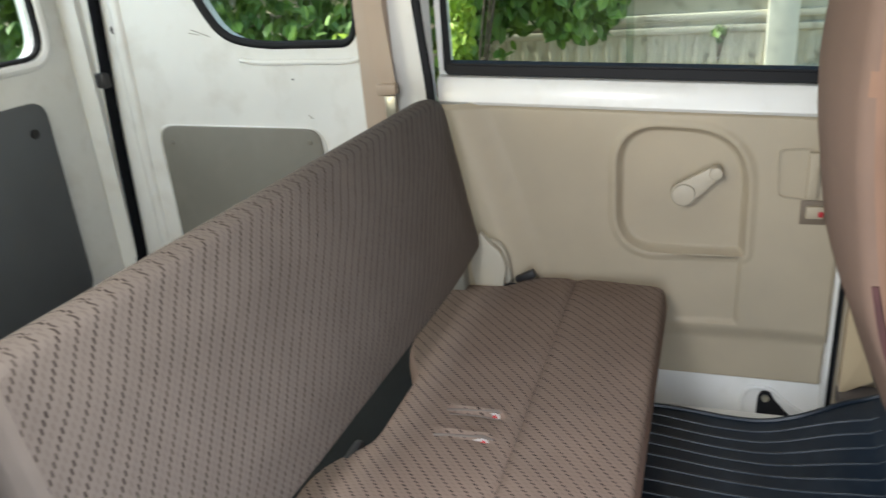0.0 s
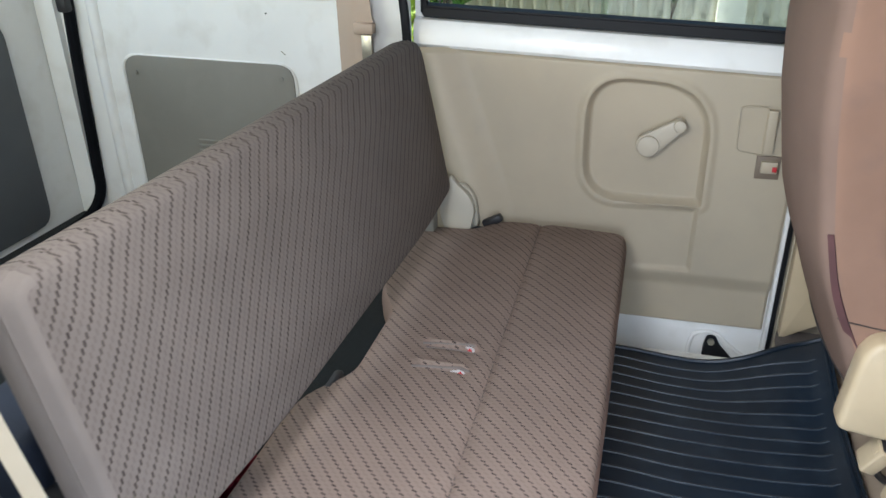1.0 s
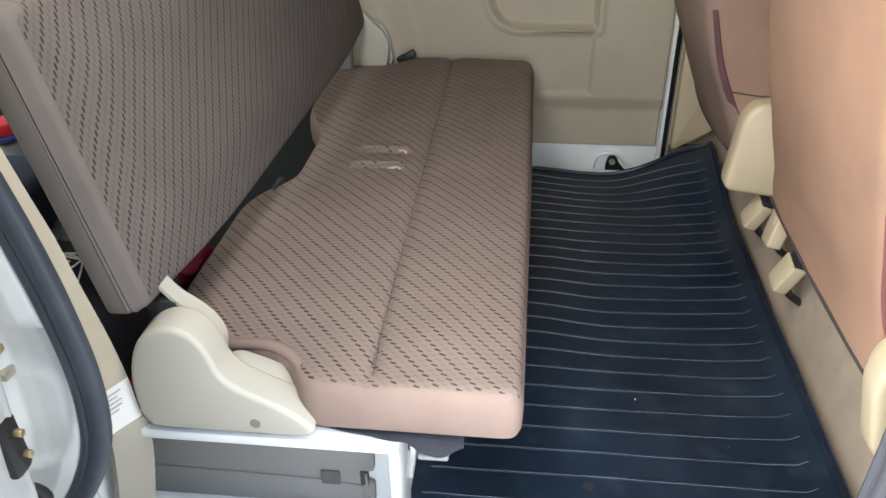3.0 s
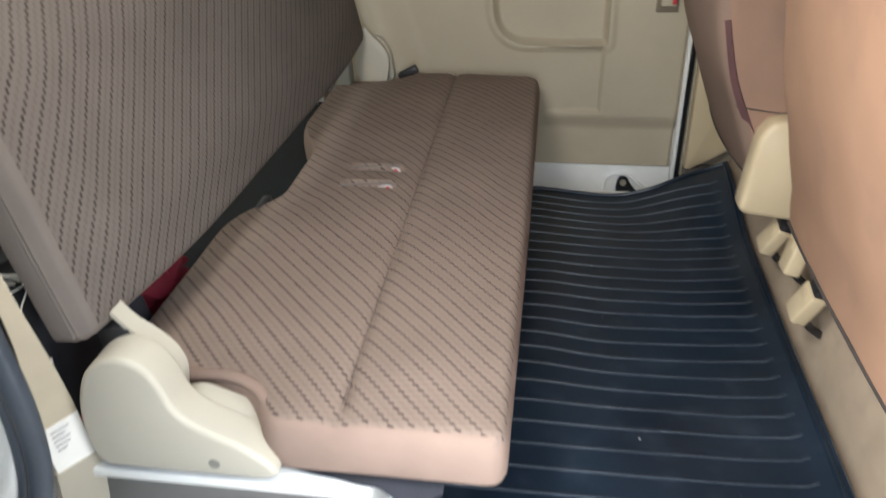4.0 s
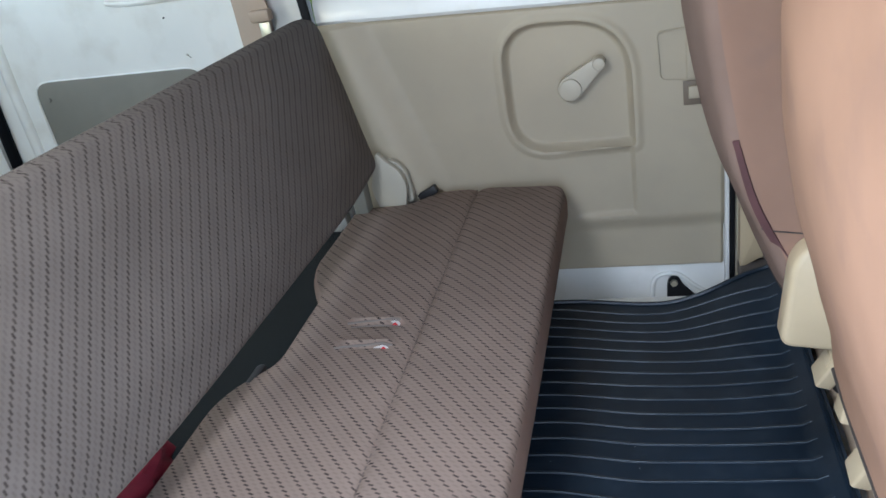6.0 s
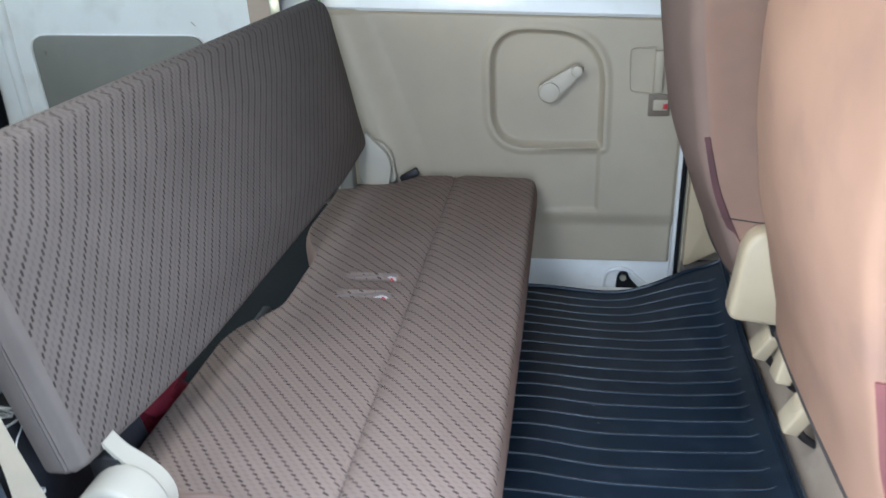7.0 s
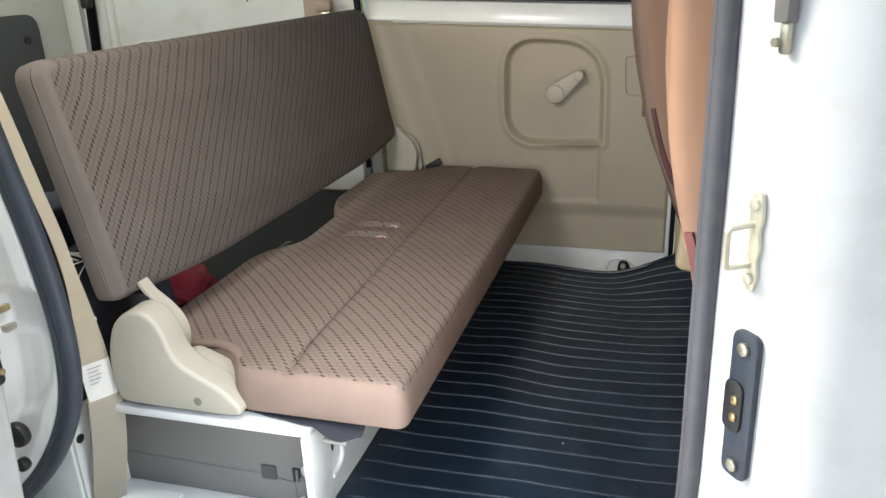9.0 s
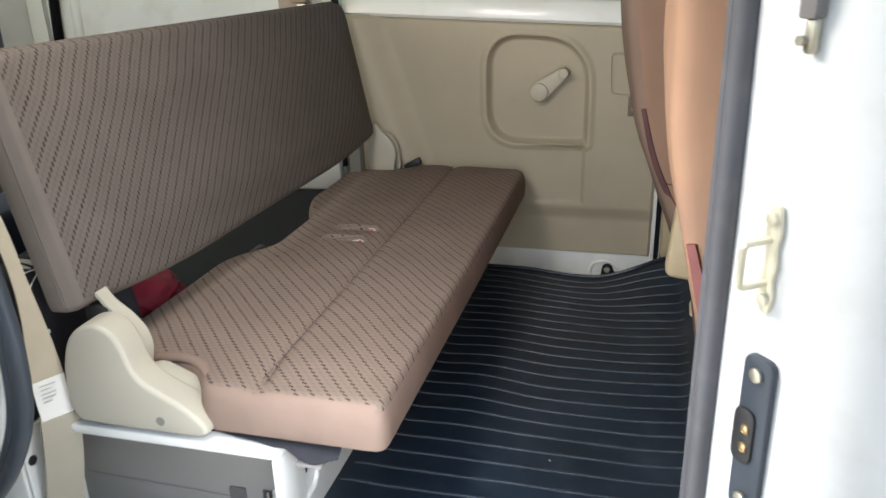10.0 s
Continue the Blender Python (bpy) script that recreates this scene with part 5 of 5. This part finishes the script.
for z in (0.009, -0.012):
    part("contact", boxed(-0.0075, 0.0015, -0.0125, -0.009, z - 0.005, z + 0.005, bevel=0.003), BRASS, plate, "brass contact")
for z in (0.070, -0.072):
    part("screw", disc(bmesh.new(), 0, -0.009, z, 0.0075, 0.005, bevel=0.0015), STEEL, plate)
catch = thing("check_arm", "dark grey rubber stop with a steel eye on the pillar", "stop")
catch.matrix_basis = on_pillar(0.442, -0.136, 0.802)
part("stop", prism(rounded([(-0.007, -0.034), (0.009, -0.034), (0.012, 0.05), (-0.009, 0.05)], 0.003), "y", -0.013, 0.001, 0.002), GREY, catch)
part("eye", boxed(-0.003, 0.008, -0.009, 0.0, -0.062, -0.033, bevel=0.0035), STEEL, catch)
part("screw", disc(bmesh.new(), -0.002, -0.011, -0.051, 0.0045, 0.006, n=6), STEEL, catch)

# small cream detail of unclear use, placed to fit the camera's view
knob = thing("pillar_knob", "small cream plastic knob on the white door pillar", "bumper", (0.548, -0.1845, 0.586))
part("base", prism(rect(-0.009, 0.009, -0.014, 0.014, 0.004), "y", -0.003, 0.0, 0.001), CREAM_WARM, knob)
part("button", disc(bmesh.new(), 0.0, -0.006, 0.002, 0.0065, 0.008, n=16, bevel=0.002), CREAM_WARM, knob)

# ---- luggage behind the bench ----
bag = thing("bag", "black cloth bag with a small white print", "bag", (-0.566, 0.11, 0.19))
bm = boxed(-0.055, 0.050, -0.095, 0.12, 0.0, 0.215, bevel=0.025, seg=4)
for v in bm.verts:
    v.co += Vector((1, 0.5, 0.6)) * 0.010 * noise.noise(v.co * 14)
    v.co.x -= 0.03 * ease(0.1, 0.2, v.co.z)
part("bag_body", bm, DARK, bag)
for x0, w, h, z in ((0.020, 0.004, 0.008, 0.126), (0.0255, 0.0035, 0.0055, 0.126), (0.030, 0.0025, 0.0055, 0.126), (0.0335, 0.0045, 0.0055, 0.126), (0.039, 0.003, 0.0055, 0.126), (0.023, 0.012, 0.002, 0.119)):
    part("print_bar", box(bmesh.new(), x0, x0 + w, -0.1035, -0.0975, z, z + h), PAPER, bag)
bm = bmesh.new()
rnd = random.Random(5)
knot = [(0.004 + rnd.uniform(-0.022, 0.026), -0.088 + rnd.uniform(-0.012, 0.012), 0.222 + rnd.uniform(-0.004, 0.014)) for _ in range(14)]
tube(bm, smoothed(knot + [(0.030, -0.104, 0.20), (0.027, -0.106, 0.17), (0.034, -0.107, 0.145)], 5), 0.0011, 6)
part("cord", bm, PAPER, bag, "pale thin cord")
case = thing("backpack", "navy cloth backpack standing behind the bench", "backpack", (-0.690, 0.135, 0.188))
NAVY = material("navy cloth", (0.012, 0.020, 0.042), 0.8, vary=0.25, scale=10, grain=0.4)
bm = boxed(-0.062, 0.072, -0.085, 0.065, 0.0, 0.288, bevel=0.022, seg=5)
for v in bm.verts:
    v.co += Vector((0.7, 0.6, 1)) * 0.006 * noise.noise(v.co * 11)
part("pack_body", bm, NAVY, case)
bottle = thing("bottle", "tall clear plastic bottle with a red screw cap", "bottle", (-0.752, 0.252, 0.188))
bm = bmesh.new()
turned = [(0.0, 0.030), (0.006, 0.035), (0.19, 0.035), (0.215, 0.032), (0.240, 0.020), (0.252, 0.0165), (0.282, 0.0165)]
hoops = [[bm.verts.new((r * math.cos(k * math.tau / 24), r * math.sin(k * math.tau / 24), z)) for k in range(24)] for z, r in turned]
for a, b in zip(hoops, hoops[1:]):
    for k in range(24):
        bm.faces.new((a[k], a[(k + 1) % 24], b[(k + 1) % 24], b[k]))
bm.faces.new(hoops[0]), bm.faces.new(hoops[-1])
part("bottle_body", bm, CLEAR, bottle)
part("cap", disc(bmesh.new(), 0, 0, 0.299, 0.0225, 0.018, axis="z", n=28, bevel=0.003), RED, bottle, "red screw cap")
part("collar", disc(bmesh.new(), 0, 0, 0.286, 0.022, 0.008, axis="z", n=24, bevel=0.001), material("blue plastic", (0.03, 0.05, 0.25), 0.5), bottle, "blue plastic collar")


def crumpled(name, label, category, at, size, mat, seed):
    bm = bmesh.new()
    bmesh.ops.create_icosphere(bm, subdivisions=4, radius=1)
    for v in bm.verts:
        n1 = noise.noise(v.co * 1.9 + Vector((seed, 0, 0)))
        n2 = noise.noise(v.co * 4.5 + Vector((0, seed, 0)))
        v.co *= 1 + 0.35 * n1 + 0.16 * n2
        v.co = Vector((v.co.x * size[0], v.co.y * size[1], max(v.co.z, -0.55) * size[2] + 0.55 * size[2]))
    ob = tagged(part(name, bm, mat), label, category)
    ob.location = at
    return ob


crumpled("cloth", "crumpled dark red cloth on the cargo floor", "cloth", (-0.605, 0.315, 0.191), (0.09, 0.09, 0.05), CLOTH_RED, 3)
crumpled("cloth", "dark red cloth heaped beside the black bag", "cloth", (-0.500, 0.035, 0.191), (0.02, 0.03, 0.035), CLOTH_RED, 8)
crumpled("plastic_bag", "crumpled clear plastic bag on the luggage", "plastic bag", (-0.605, 0.12, 0.385), (0.03, 0.05, 0.020), CLEAR, 5)

# ---- outside: fence and shrubs beyond the far windows ----
FENCE_Y = 4.2
fence = thing("fence", "weathered concrete fence with balusters and moulded rails", "fence", (0, FENCE_Y, GROUND_Z), kind="structure")


def fz(z):
    return z - GROUND_Z


part("panel", boxed(-6, 6, -0.004, 0.10, 0.0, fz(1.9)), CONCRETE, fence)
for z0, z1 in ((0.14, 0.26), (0.45, 0.49), (0.52, 0.56), (0.66, 0.70), (1.0, 1.1)):
    part("rail", boxed(-6, 6, -0.03, 0.03, fz(z0), fz(z1), bevel=0.008), CONCRETE, fence)
bal = [(0.0, 0.026), (0.03, 0.034), (0.06, 0.024), (0.11, 0.036), (0.14, 0.024), (0.17, 0.03)]
bm = bmesh.new()
rings = [[bm.verts.new((r * math.cos(k * math.tau / 10), r * math.sin(k * math.tau / 10), z)) for k in range(10)] for z, r in bal]
for a, b in zip(rings, rings[1:]):
    for k in range(10):
        bm.faces.new((a[k], a[(k + 1) % 10], b[(k + 1) % 10], b[k]))
first = part("baluster", bm, CONCRETE, fence)
first.location = (-3.0, 0.012, fz(0.27))
for i in range(1, 75):
    ob = new("baluster", first.data)
    ob.parent = fence
    ob.location = (-3.0 + i * 0.083, 0.012, fz(0.27))
for x in (-1.9, 0.42, 2.7):
    part("post", boxed(x - 0.078, x + 0.078, -0.06, 0.05, 0, fz(2.0), bevel=0.01), POST, fence)


def leaves(name, label, mat, spots, n, size, seed):
    rnd = random.Random(seed)
    verts, faces = [], []
    for _ in range(n):
        cx, cy, cz, rx, ry, rz = spots[rnd.randrange(len(spots))]
        while True:
            u = Vector((rnd.uniform(-1, 1), rnd.uniform(-1, 1), rnd.uniform(-1, 1)))
            if u.length < 1:
                break
        p = Vector((cx + u.x * rx, cy + u.y * ry, cz + u.z * rz))
        s = size * rnd.uniform(0.6, 1.3)
        e = Euler((rnd.uniform(0.2, 1.5), rnd.uniform(-0.7, 0.7), rnd.uniform(-1.2, 1.2))).to_matrix()
        k = len(verts)
        for q in ((0, -s, 0), (s * 0.55, -s * 0.3, s * 0.12), (s * 0.45, s * 0.4, s * 0.1), (0, s, -s * 0.15), (-s * 0.45, s * 0.4, s * 0.1), (-s * 0.55, -s * 0.3, s * 0.12)):
            verts.append(tuple(p + e @ Vector(q)))
        faces += [(k, k + 1, k + 2, k + 3), (k, k + 3, k + 4, k + 5)]
    me = bpy.data.meshes.new(name)
    me.from_pydata(verts, [], faces)
    me.materials.append(mat)
    return me


def shrub(label, at, height, spots, seed, mat, n, size):
    s = thing("shrub", label, "shrub", at, group="shrubs along the fence")
    bm = bmesh.new()
    rnd = random.Random(seed)
    for k in range(5):
        a = rnd.uniform(0, math.tau)
        spread = min(1.0, height)
        tube(bm, smoothed([(0, 0, 0), (0.1 * spread * math.cos(a), 0.06 * math.sin(a) * spread, height * 0.5), (0.25 * spread * math.cos(a), 0.12 * spread * math.sin(a), height)]), 0.003 + 0.0015 * height, 6)
    part("stems", bm, BARK, s)
    crown = new("crown", leaves("crown", "", mat, spots, n, size, seed))
    crown.parent = s
    return s


shrub("dense green leafy shrub in front of the fence", (-1.7, 3.7, GROUND_Z), 1.9, [(-0.7, 0, 1.0, 0.8, 0.3, 0.5), (0.1, 0, 1.3, 0.7, 0.3, 0.6), (-0.3, 0, 1.9, 0.9, 0.3, 0.5), (0.7, 0.05, 1.55, 0.45, 0.25, 0.4), (1.1, 0.05, 1.5, 0.32, 0.22, 0.42), (0.3, 0, 2.1, 0.7, 0.3, 0.5)], 21, LEAF, 5800, 0.050)
shrub("dense green leafy shrub beside the parked van", (-3.6, 3.6, GROUND_Z), 2.0, [(-0.8, 0, 1.2, 0.9, 0.4, 0.8), (0.3, 0, 1.2, 0.9, 0.3, 0.8), (-0.2, 0, 2.0, 1.2, 0.4, 0.6)], 22, LEAF, 5200, 0.06)
shrub("yellow green climbing shoots in front of the shrubs", (-1.15, 3.35, GROUND_Z), 1.5, [(0.0, 0, 1.05, 0.07, 0.06, 0.16), (0.03, 0, 1.4, 0.08, 0.06, 0.3), (-0.5, 0, 1.1, 0.25, 0.1, 0.2)], 23, LEAF_LIGHT, 650, 0.034)
shrub("small weed growing on the fence", (0.1, 4.08, 0.30), 0.2, [(0.0, 0, 0.16, 0.035, 0.03, 0.05)], 24, LEAF, 26, 0.022)
shrub("dense green leafy shrub behind the van", (-4.6, 1.2, GROUND_Z), 2.0, [(0, -0.5, 1.3, 0.4, 0.9, 0.8), (0, 0.7, 1.3, 0.4, 0.9, 0.9)], 25, LEAF, 4200, 0.06)
